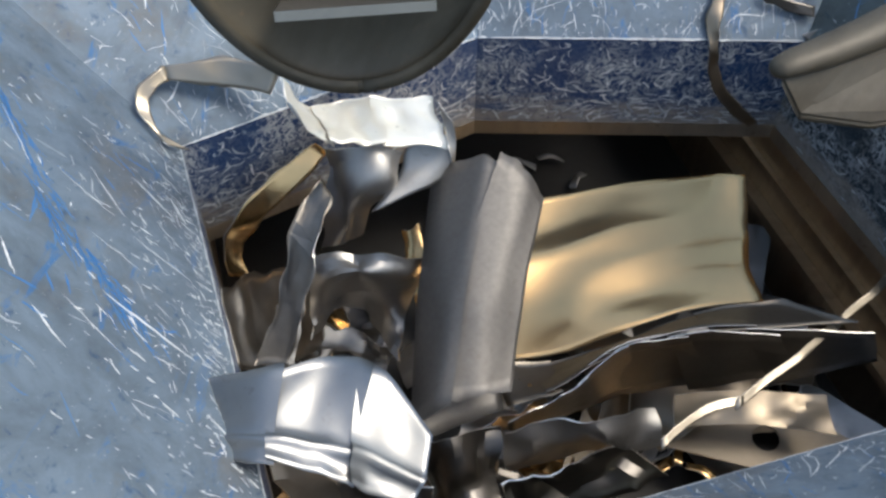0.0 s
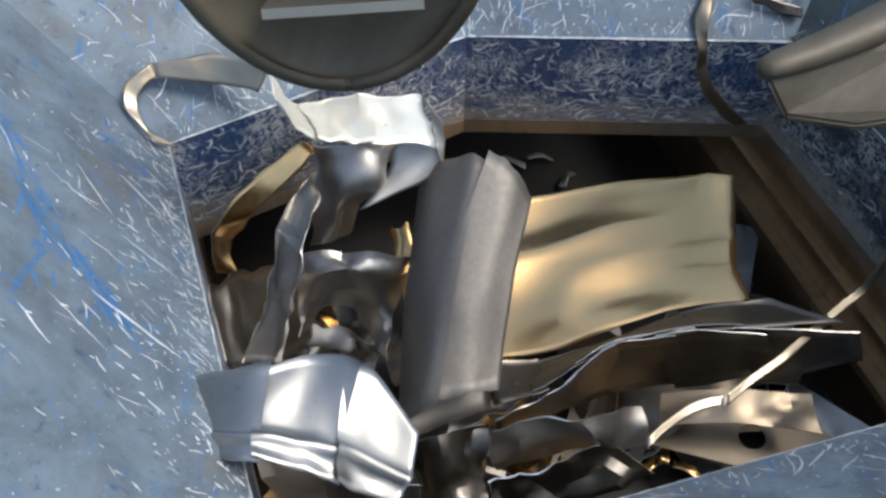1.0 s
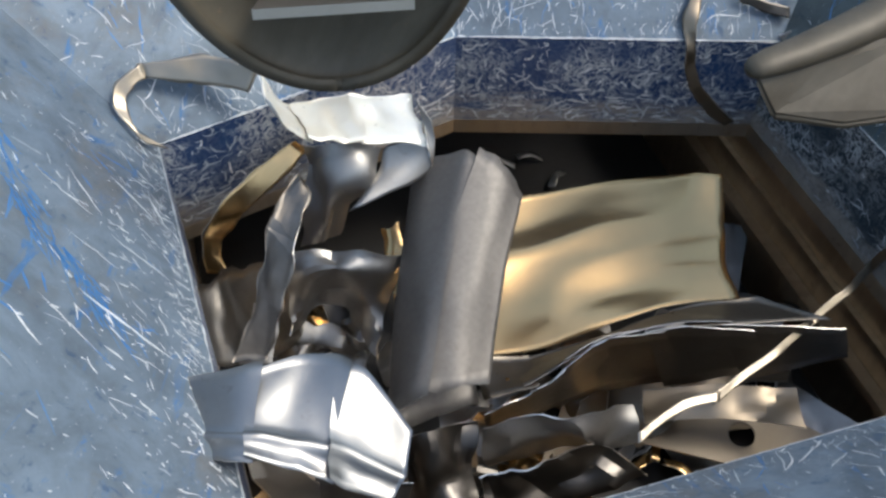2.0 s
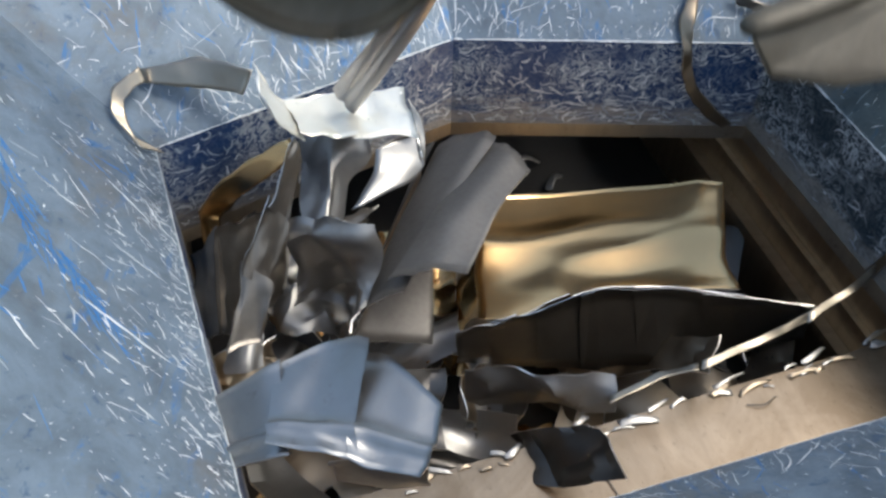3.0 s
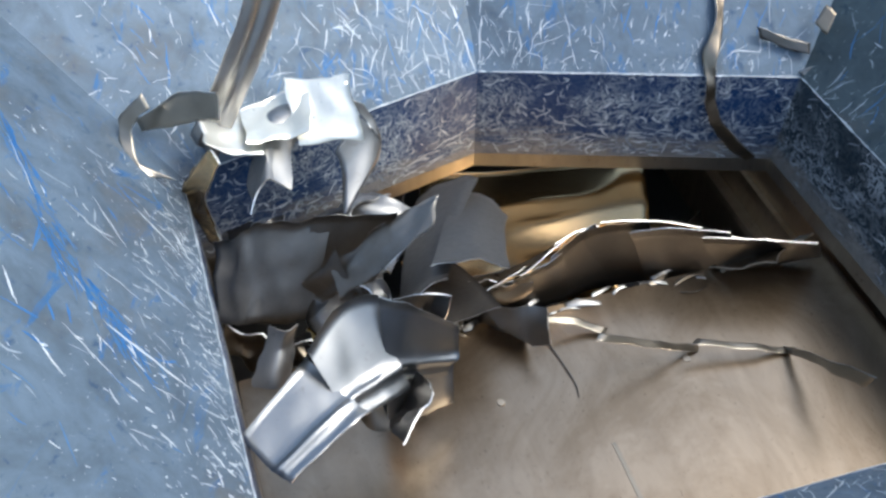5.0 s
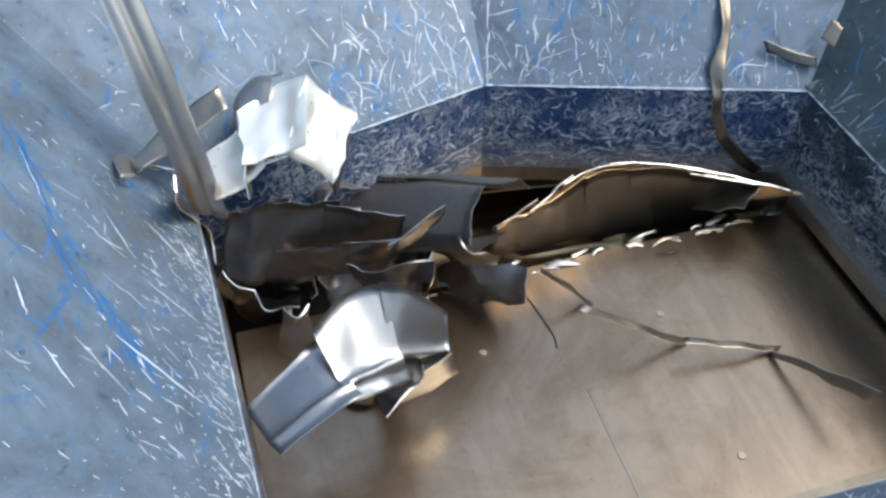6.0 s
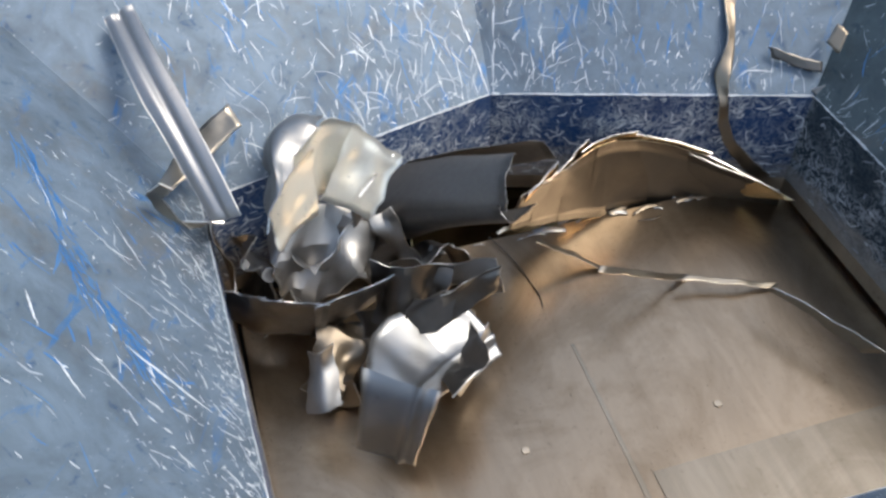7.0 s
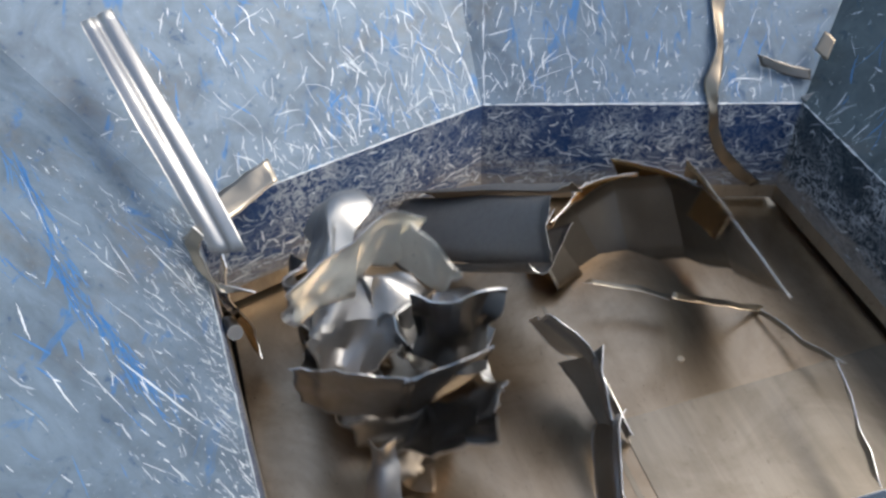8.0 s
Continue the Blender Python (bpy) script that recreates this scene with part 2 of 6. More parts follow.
def chamber():
    for name, n0, n1, s0, s1, z0, z1, m in (("chamber_floor", -0.2, 1.62, -1.45, 3.0, -0.06, 0.0, SHADE_BLACK), ("chamber_wall_left", -0.22, -0.17, -1.45, 3.0, 0.0, 0.515, CHAMBER),
                                            ("chamber_wall_right", 1.57, 1.62, -1.45, 3.0, 0.0, 0.515, CHAMBER), ("chamber_wall_far", -0.2, 1.6, 3.0, 3.05, 0.0, 0.9, SHADE_BLACK),
                                            ("chamber_roof", -0.2, 1.62, 2.08, 3.0, 0.66, 0.7, SHADE_BLACK), ("ram_bed", -0.12, 1.52, -1.4, 0.38, 0.0, 0.387, SHADE_BLACK)):
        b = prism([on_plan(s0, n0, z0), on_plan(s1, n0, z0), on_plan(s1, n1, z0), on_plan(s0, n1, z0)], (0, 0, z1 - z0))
        tagged(part(name, b, m), "steel inside the pressing chamber", "chamber wall", kind="structure")
    for z, n in ((0.36, 1.55), (0.24, 1.53)):
        b = prism([on_plan(0.2, n, z), on_plan(2.9, n, z), on_plan(2.9, 1.569, z), on_plan(0.2, 1.569, z)], (0, 0, 0.03))
        tagged(part("guide_rail", b, CHAMBER), "brown steel guide rail along the chamber wall", "guide rail", "guide rails")


chamber()
b = prism([(-400, -400, -0.064), (400, -400, -0.064), (400, 400, -0.064), (-400, 400, -0.064)], (0, 0, -0.1))
tagged(part("ground", b, mat("yard_concrete", (0.3, 0.28, 0.25), 0.8)[0]), "pale dusty concrete yard", "ground", kind="structure")


# ---- the ram ----
def ram():
    """Origin at the middle of its leading edge; it looks along its own y."""
    e = thing("ram", "polished brown steel ram plate with torn scrap along its edge", "ram")
    w0, w1, back = -0.83, 0.83, -1.75
    bm = prism([(w0, back, -0.11), (w1, back, -0.11), (w1, 0, -0.11), (w0, 0, -0.11)], (0, 0, 0.11))
    bmesh.ops.bevel(bm, geom=bm.edges[:], offset=0.004, segments=2, affect="EDGES")
    part("plate", bm, RAM, e)
    bm = prism([(0.04, back, 0.0), (w1 - 0.02, back, 0.0), (w1 - 0.02, -0.83, 0.0), (0.04, -0.835, 0.0)], (0, 0, 0.003))
    part("wear_plate", bm, RAM2, e, "paler brushed wear plate")
    bm = prism([(-0.006, -1.6, 0.0), (0.012, -1.6, 0.0), (0.006, -0.43, 0.0), (-0.004, -0.43, 0.0)], (0, 0, 0.0015))
    part("weld_seam", bm, RAM2, e, "pale ground weld seam")
    rnd = random.Random(5)
    for k in range(34):
        x, y = rnd.uniform(-0.5, 0.8), rnd.uniform(-0.035, 0.012)
        s = rnd.uniform(0.012, 0.04)
        pts = [[(0, 0, 0), (s * 0.5, rnd.uniform(-s, s) * 0.3, s * rnd.uniform(0.05, 0.3)), (s * 1.3, rnd.uniform(-s, s) * 0.4, 0)],
               [(0, s * 0.6, s * rnd.uniform(0, 0.5)), (s * 0.6, s * rnd.uniform(0.3, 0.9), s * 0.5), (s * 1.2, s * 0.5, s * rnd.uniform(0, 0.4))]]
        o = sheet("burr", pts, (GREY, GOLD_DULL, GREY)[k % 3], GREY, 0.003, 0.006, 0.0012, 3, e, seed=k)
        o.matrix_basis = pose(x, y, 0.002, 0, 0, rnd.uniform(-25, 25)) @ Matrix.Diagonal((rnd.uniform(1, 2.2), 0.7, 0.45, 1))
    for x, y in ((0.278, -0.262), (-0.22, -0.25), (0.276, -0.709), (-0.227, -0.695)):
        bm = bmesh.new()
        bmesh.ops.create_cone(bm, cap_ends=True, segments=20, radius1=0.011, radius2=0.0095, depth=0.003)
        bmesh.ops.translate(bm, verts=bm.verts, vec=(x, y, 0.0018))
        part("plug_weld", bm, BARE, e)
    return e


RAM2 = steel("brushed_wear_plate", (0.33, 0.285, 0.225), 0.40, 0.55, (9, 0.6, 1), 0.10, 0.4, stain=0.45)
RAM_THING = ram()


# ---- the grapple ----
def claw(name, wide, tall, label):
    """A grapple shell: a bowl-shaped blade with a round tip at the origin, opening upwards, with a rib and a cross plate."""
    e = thing(name, label, "grapple claw", "grapple claws")
    bm = bmesh.new()
    rows = []
    for i in range(19):
        a = (i / 18) ** 1.6
        half = wide * math.sqrt(max(0.0004, 1 - (1 - a) ** 2))
        deep = 0.55 * half
        row = []
        for k in range(21):
            s = math.sin((k / 10 - 1) * math.pi / 2)
            y = 0.22 * a * tall / 0.5 - deep * math.sqrt(max(0, 1 - s * s)) * 0.8
            row.append(bm.verts.new((half * s, y, tall * a)))
        rows.append(row)
    for i in range(18):
        for k in range(20):
            bm.faces.new((rows[i][k], rows[i][k + 1], rows[i + 1][k + 1], rows[i + 1][k]))
    bmesh.ops.recalc_face_normals(bm, faces=bm.faces)
    bmesh.ops.solidify(bm, geom=bm.faces[:], thickness=0.025)
    part("shell", bm, CLAW, e, smooth=True)
    bm = bmesh.new()
    rib = []
    for i in range(15):
        a = (0.02 + 0.98 * i / 14) ** 1.3
        half = wide * math.sqrt(max(0.0004, 1 - (1 - a) ** 2))
        y = 0.22 * a * tall / 0.5 - 0.43 * half
        x0 = -0.30 * half
        rib.append([bm.verts.new((x0 + wide * x, y + q, tall * a)) for x, q in ((-0.05, 0.03), (-0.03, -0.012), (0.01, -0.014), (0.03, 0.02))])
    for p, q in zip(rib, rib[1:]):
        for k in range(3):
            bm.faces.new((p[k], p[k + 1], q[k + 1], q[k]))
    bmesh.ops.recalc_face_normals(bm, faces=bm.faces)
    part("rib", bm, CLAW, e, smooth=True)
    bm = prism([(-0.50 * wide, -0.30 * wide, tall * 0.40), (0.42 * wide, -0.30 * wide, tall * 0.40), (0.42 * wide, 0.12, tall * 0.44), (-0.50 * wide, 0.12, tall * 0.44)], (0, 0, 0.018))
    part("cross_plate", bm, GREY, e, "paler steel cross plate")
    return e


def finger():
    """The blunt end of a second claw: a rounded bar on a cheek plate, its tip at the origin."""
    e = thing("grapple_claw", "blunt dark grapple claw tip beside the hopper wall", "grapple claw", "grapple claws")
    bm = bmesh.new()
    rings = []
    for x, y, z, r in ((0.0, 0.0, 0.0, 0.004), (0.004, 0.001, 0.0, 0.020), (0.018, 0.006, 0.002, 0.031), (0.05, 0.02, 0.005, 0.037), (0.12, 0.05, 0.008, 0.042), (0.22, 0.095, 0.018, 0.048), (0.34, 0.15, 0.04, 0.054), (0.54, 0.265, 0.10, 0.062)):
        rings.append([bm.verts.new((x - 0.35 * r * math.cos(k * math.pi / 12), y + 0.92 * r * math.cos(k * math.pi / 12), z + r * 0.75 * math.sin(k * math.pi / 12))) for k in range(24)])
    bm.faces.new(rings[0])
    for p, q in zip(rings, rings[1:]):
        for k in range(24):
            bm.faces.new((p[k], p[(k + 1) % 24], q[(k + 1) % 24], q[k]))
    part("bar", bm, CLAW, e, smooth=True)
    bm = prism([(0.02, -0.01, -0.01), (0.30, 0.08, 0.02), (0.56, 0.14, 0.08), (0.46, -0.03, -0.09), (0.24, -0.055, -0.11), (0.075, -0.045, -0.09)], (0, 0, -0.02))
    bmesh.ops.bevel(bm, geom=bm.edges[:], offset=0.006, segments=2, affect="EDGES")
    part("cheek_plate", bm, CLAW, e)
    return e


CLAW_A = claw("grapple_claw", 0.30, 0.41, "dark greasy bowl-shaped grapple claw over the heap")
CLAW_B = finger()


# ---- wear on the panels ----
def marks(name, side, strokes, width, m, lift=0.0008, parent=None, upright=False):
    """Scraped lines as thin tapered ribbons on a panel; a stroke is a run of (u, v) along and up the panel."""
    o, d, up, inward, length, panel, throat = FRAMES[side]
    if upright:
        up, inward = Vector((0, 0, 1)), d.cross(Vector((0, 0, 1)))
    verts, faces = [], []
    rnd = random.Random(name + side)
    for run in strokes:
        n = len(run)
        w = width * rnd.uniform(0.5, 1.5)
        base = len(verts)
        for k, (u, v) in enumerate(run):
            a, b = run[max(0, k - 1)], run[min(n - 1, k + 1)]
            tx, ty = b[0] - a[0], b[1] - a[1]
            q = math.hypot(tx, ty) or 1
            h = w * (0.15 + 0.85 * math.sin(math.pi * (k + 0.4) / (n - 0.2))) * rnd.uniform(0.6, 1.3) / 2
            for sgn in (1, -1):
                verts.append(o + d * (u - ty / q * h * sgn) + up * (v + tx / q * h * sgn) + inward * lift)
        for k in range(n - 1):
            faces.append((base + 2 * k, base + 2 * k + 2, base + 2 * k + 3, base + 2 * k + 1))
    me = bpy.data.meshes.new(name)
    me.from_pydata([tuple(v) for v in verts], [], faces)
    ob = link(name, me, m, throat if upright else panel)
    ob["kind"] = "stuff"
    return ob


def stroke(rnd, u, v, length, angle, curl, n=6):
    run, step = [], length / (n - 1)
    for k in range(n):
        run.append((u, v))
        u += math.cos(angle) * step
        v += math.sin(angle) * step
        angle += rnd.gauss(0, curl)
    return run


LONG = ((0.527, 0.367, 0.427, 0.263), (0.561, 0.28, 0.461, 0.099), (0.99, 0.459, 0.837, 0.404), (0.91, 0.273, 0.796, 0.204), (0.854, 0.339, 0.784, 0.228), (0.713, 0.292, 0.655, 0.188),
        (0.745, 0.194, 0.676, 0.061), (0.937, 0.165, 0.855, 0.07), (0.48, 0.426, 0.409, 0.372), (0.445, 0.197, 0.43, 0.138), (0.613, 0.474, 0.538, 0.452), (0.999, 0.089, 0.954, 0.036), (0.925, 0.072, 0.852, 0.041))


def wear():
    rnd = random.Random(21)
    runs = []
    for u0, v0, u1, v1 in LONG:
        runs.append([(u0 + (u1 - u0) * k / 9 + rnd.gauss(0, 0.0012), v0 + (v1 - v0) * k / 9 + rnd.gauss(0, 0.0012)) for k in range(10)])
    marks("long_scratch", "left", runs, 0.0042, EDGE)
    runs = []
    for k in range(900):
        v = abs(rnd.gauss(0, 0.05 if k % 2 else 0.14)) if k < 740 else rnd.uniform(0, 0.65)
        runs.append(stroke(rnd, rnd.uniform(0.1, 1.13), v, rnd.choice((0.004, 0.007, 0.012, 0.02, 0.035)) * rnd.uniform(0.6, 1.4), math.radians(rnd.gauss(232, 22)), 0.18, 5))
    marks("fine_scratch", "left", [r for r in runs if min(v for u, v in r) > 0.001], 0.0028, SCRATCH)
    streak = [(1.061, 0.475), (0.934, 0.43), (0.815, 0.399), (0.72, 0.369), (0.649, 0.327), (0.613, 0.277), (0.539, 0.249), (0.506, 0.186)]
    runs = []
    for k in range(150):
        a = rnd.uniform(0, len(streak) - 1.01)
        i = int(a)
        f = a - i
        u, v = (streak[i][0] * (1 - f) + streak[i + 1][0] * f, streak[i][1] * (1 - f) + streak[i + 1][1] * f)
        runs.append(stroke(rnd, u + rnd.gauss(0, 0.014), v + rnd.gauss(0, 0.016), rnd.uniform(0.01, 0.09), math.radians(rnd.gauss(207, 14)), 0.12))
    for k in range(60):
        runs.append(stroke(rnd, rnd.uniform(0.3, 1.2), rnd.uniform(0.1, 0.7), rnd.uniform(0.02, 0.09), math.radians(rnd.gauss(222, 20)), 0.12))
    marks("paint_trace", "left", runs, 0.0036, STREAK, 0.0005)
    for side, count in (("back_left", 430), ("back_right", 400), ("right", 200), ("near", 620)):
        o, d, up, inward, length, panel, throat = FRAMES[side]
        runs = []
        for k in range(count):
            v = abs(rnd.gauss(0, 0.05)) + 0.002 if k % 3 == 0 else rnd.uniform(0.01, 0.5)
            runs.append(stroke(rnd, rnd.uniform(-0.1, length + 0.1) if v > 0.1 else rnd.uniform(0, length - 0.02), v, rnd.choice((0.004, 0.007, 0.012, 0.02, 0.035, 0.07)) * rnd.uniform(0.6, 1.4), rnd.choice((rnd.gauss(1.5, 0.4), rnd.gauss(1.5, 0.4), rnd.uniform(0, 6.3))), 0.15, 7))
        marks("fine_scratch", side, [r for r in runs if min(v for u, v in r) > 0.001], 0.0022, SCRATCH)
        marks("paint_trace", side, [stroke(rnd, rnd.uniform(0, length), rnd.uniform(0.01, 0.5), rnd.uniform(0.02, 0.12), rnd.gauss(1.6, 0.35), 0.12) for k in range(60)], 0.003, STREAK, 0.0005)
    # scribbled scrapes above the rim, and the rubbed seam between the two back panels
    for side, u0, u1, count in (("back_left", 0.45, 0.86, 60), ("back_right", 0.02, 0.45, 30), ("back_left", 0.2, 0.6, 14)):
        runs = [stroke(rnd, rnd.uniform(u0, u1), 0.012 + rnd.triangular(0, 0.36, 0.05), rnd.uniform(0.02, 0.085), rnd.gauss(1.65, 0.55), 0.24, 9) for k in range(count)]
        marks("scribble", side, [r for r in runs if min(v for u, v in r) > 0.002 and max(u for u, v in r) < FRAMES[side][4] - 0.004], 0.0024, SCRATCH, 0.0010)
    for side, u in (("back_left", FRAMES["back_left"][4] - 0.006), ("back_right", 0.006)):
        runs = [stroke(rnd, u + rnd.gauss(0, 0.002), v, rnd.uniform(0.02, 0.06), 1.57, 0.03, 5) for v in np.arange(0.004, 0.42, 0.03)]
        marks("seam_wear", side, runs, 0.0035, SCRATCH, 0.0013)
    for side, count in (("back_left", 300), ("back_right", 340), ("right", 60), ("near", 130), ("left", 120)):
        length = FRAMES[side][4]
        runs = []
        for k in range(count):
            v = -rnd.uniform(0.012, 0.285) if k % 3 else -rnd.triangular(0.10, 0.292, 0.285)
            run = stroke(rnd, rnd.uniform(0.01, length - 0.01), v, rnd.uniform(0.012, 0.06), rnd.uniform(0, 6.3) if k % 3 else rnd.gauss(0, 0.15), 0.6 if k % 3 else 0.1, 7)
            runs.append([(min(length - 0.003, max(0.003, u)), min(-0.006, max(-0.295, q))) for u, q in run])
        marks("scrape", side, runs, 0.0046, SCRAPE, 0.0008, upright=True)
        edge = [[(u, 0.0015 + abs(rnd.gauss(0, 0.0012))) for u in np.arange(a, min(a + rnd.uniform(0.03, 0.12), length), 0.008)] for a in np.arange(0.002, length - 0.03, 0.034)]
        marks("worn_edge", side, [r for r in edge if len(r) > 2], 0.0045, EDGE, 0.0012)


SCRAPE = scraped("scraped_through_steel", (0.26, 0.30, 0.36), (0.80, 0.83, 0.86), 0.5)
wear()


# ---- scrap caught on the hopper ----
def caught():
    o = sheet("hanging_strip", [[(0.735, 2.25, 1.148), (0.775, 2.248, 1.152)], [(0.732, 2.186, 1.088), (0.772, 2.18, 1.08)], [(0.738, 2.085, 1.0), (0.762, 2.084, 0.985)], [(0.712, 2.03, 0.925), (0.748, 2.00, 0.91)],
              [(0.725, 1.985, 0.873), (0.752, 1.985, 0.865)], [(0.75, 1.975, 0.765), (0.776, 1.975, 0.775)], [(0.81, 1.98, 0.665), (0.83, 1.98, 0.695)], [(0.90, 1.98, 0.572), (0.93, 1.98, 0.595)]], GOLD_DULL, GOLD_DULL, 0.009, 0.004, seed=40)
    tagged(o, "dull warm steel strip hanging down the hopper wall", "scrap metal")
    o = sheet("corner_scrap", [[(0.85, 2.075, 0.985), (0.86, 2.06, 0.955)], [(0.93, 2.05, 0.965), (0.935, 2.035, 0.94)], [(1.0, 2.04, 0.955), (1.0, 2.025, 0.93)]], DARK, DARK, 0.006, 0.006, seed=41)
    tagged(o, "dark curled offcut caught in the hopper corner", "scrap metal")
    o = sheet("corner_chip", [[(0.985, 2.0, 0.89), (1.03, 2.0, 0.915)], [(0.98, 2.0, 0.885), (1.0, 1.99, 0.875)]], GREY, GREY, 0.004, 0.004, seed=42)
    tagged(o, "small bent bright chip on the hopper rim", "scrap metal")
    o = sheet("corner_chip", [[(1.0, 2.06, 1.0), (1.03, 2.09, 1.04)], [(1.03, 2.03, 0.99), (1.05, 2.06, 1.03)]], GOLD_DULL, GOLD_DULL, 0.004, 0.004, seed=43)
    tagged(o, "small bent warm steel chip in the hopper corner", "scrap metal")


caught()


# ---- scrap lying deep in the chamber ----
def deep_scrap():
    bm = bmesh.new()
    ring = []
    for pts in ([(-0.26, -0.06), (0.0, -0.09), (0.2, -0.07), (0.27, 0.02), (0.1, 0.09), (-0.24, 0.08)], [(0.03 + 0.036 * math.cos(a * math.pi / 12), 0.0 + 0.036 * math.sin(a * math.pi / 12)) for a in range(24)]):
        vs = [bm.verts.new((x, y, 0)) for x, y in pts]
        ring += [bm.edges.new((vs[i], vs[(i + 1) % len(vs)])) for i in range(len(vs))]
    bmesh.ops.triangle_fill(bm, edges=ring, use_beauty=True)
    bmesh.ops.solidify(bm, geom=bm.faces[:], thickness=0.006)
    o = part("punched_plate", bm, GOLD_DULL)
    o.matrix_basis = pose(0.84, 1.16, 0.20, 6, -5, -12)
    tagged(o, "flat brown steel plate with a round punched hole", "scrap metal")
    for k, (x, y, z, turn) in enumerate(((0.2, 2.35, 0.02, 20), (0.3, 2.38, 0.02, -15), (0.4, 2.4, 0.02, 5), (0.5, 2.3, 0.02, 60), (0.62, 1.12, 0.10, 25), (0.70, 1.09, 0.12, -30), (0.66, 1.15, 0.12, 70), (0.76, 1.04, 0.10, 10))):
        o = sheet("offcut", [[(-0.05, -0.012, 0), (0, -0.01, 0.01), (0.05, -0.012, 0)], [(-0.05, 0.012, 0.01), (0, 0.014, 0.02), (0.05, 0.01, 0.01)]], SILVER if k < 4 else GOLD, SILVER, 0.01, 0.008, 0.003, 4, seed=140 + k)
        o.matrix_basis = pose(x, y, z, -30, 12, turn)
        tagged(o, "small bright steel sliver lying on the scrap", "scrap metal", "offcuts in the chamber")
    rnd = random.Random(8)
    for k in range(46):
        s, n = rnd.uniform(0.75, 1.75), rnd.uniform(-0.08, 1.45)
        p = on_plan(s, n, rnd.uniform(0.03, 0.20))
        a, w, h = rnd.uniform(0.06, 0.22), rnd.uniform(0.02, 0.10), rnd.uniform(-0.04, 0.04)
        o = sheet("offcut", [[(-a, -w, 0), (0, -w, h), (a, -w * 0.7, 0)], [(-a, 0, h), (0, 0, h * 1.6), (a, 0, h)], [(-a * 0.9, w, 0), (0, w, h), (a, w * 0.8, 0.01)]],
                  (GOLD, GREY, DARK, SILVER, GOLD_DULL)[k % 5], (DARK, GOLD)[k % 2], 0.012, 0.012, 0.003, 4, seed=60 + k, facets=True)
        o.matrix_basis = pose(*p, rnd.uniform(-35, 35), rnd.uniform(-35, 35), rnd.uniform(0, 180))
        tagged(o, "small bent steel offcut deep in the chamber", "scrap metal", "offcuts in the chamber")


deep_scrap()


# ---- scrap ----
SHAPES = {}
ROWS = {}
SHAPES['loop_far'] = [
    [(0.058, -0.044, -0.081), (0.035, -0.048, -0.067)],
    [(-0.026, -0.04, -0.002), (0.005, -0.058, -0.03)],
    [(-0.057, 0.022, 0.043), (-0.029, 0.014, 0.02)],
    [(0, 0.087, 0.071), (0.014, 0.068, 0.046)],
]
SHAPES['loop_near'] = [
    [(-0.146, 0.001, 0.029), (-0.134, -0.019, 0.004)],
    [(0.007, 0.037, 0.022), (0.018, -0.005, -0.028)],
    [(0.141, 0.009, 0.012), (0.114, -0.024, -0.038)],
]
SHAPES['bow_curl'] = [
    [(0.022, 0.062, 0.106), (0.038, 0.04, 0.051), (0.051, 0.003, 0.001)],
    [(0.056, 0.035, 0.041), (0.063, 0.014, 0.001), (0.045, -0.022, -0.059)],
    [(-0.06, 0.009, 0.001), (-0.074, -0.028, -0.049), (-0.141, -0.113, -0.089)],
]
SHAPES['hanging_sheet'] = [
    [(-0.066, 0.062, 0.109), (0.03, 0.041, 0.129), (0.127, 0.054, 0.109)],
    [(-0.071, 0.028, -0.011), (0.01, -0.048, 0.049), (0.064, -0.001, 0.009)],
    [(-0.094, -0.041, -0.151), (-0.023, -0.065, -0.111), (0.024, -0.029, -0.131)],
]
SHAPES['gold_strip'] = [
    [(0.127, 0.12, 0.134), (0.158, 0.108, 0.114)],
    [(0.038, 0.055, 0.094), (0.077, 0.035, 0.054)],
    [(-0.059, -0.023, 0.034), (-0.021, -0.013, -0.026)],
    [(-0.104, -0.056, -0.046), (-0.063, -0.041, -0.086)],
    [(-0.102, -0.097, -0.126), (-0.049, -0.089, -0.146)],
]
SHAPES['crushed_can'] = [
    [(-0.101, 0.06, 0.073), (-0.042, 0.034, 0.113), (0.068, 0.027, 0.113), (0.139, 0.06, 0.073)],
    [(-0.127, 0.007, -0.027), (-0.043, -0.008, 0.073), (0.041, -0.026, 0.073), (0.13, 0.016, -0.027)],
    [(-0.101, -0.082, -0.087), (-0.065, 0.031, -0.147), (0.01, 0.031, -0.147), (0.093, -0.149, -0.087)],
]
SHAPES['curled_scrap'] = [
    [(-0.19, 0.007, 0.032), (-0.194, -0.019, -0.028), (-0.177, -0.029, -0.108)],
    [(-0.06, 0.006, 0.072), (-0.043, -0.009, 0.022), (-0.047, -0.015, -0.068)],
    [(0.055, 0.013, 0.072), (0.087, 0.005, 0.022), (0.07, -0.008, -0.048)],
    [(0.163, 0.036, 0.052), (0.17, 0.018, 0.012), (0.165, -0.004, -0.028)],
]
SHAPES['gold_scrap'] = [
    [(-0.157, -0.025, 0.027), (-0.069, -0.01, 0.047), (0.087, 0.062, 0.067)],
    [(-0.141, -0.02, -0.033), (-0.013, -0.009, -0.013), (0.141, 0.059, 0.047)],
    [(-0.14, -0.05, -0.073), (0.055, -0.025, -0.053), (0.236, 0.019, -0.013)],
]
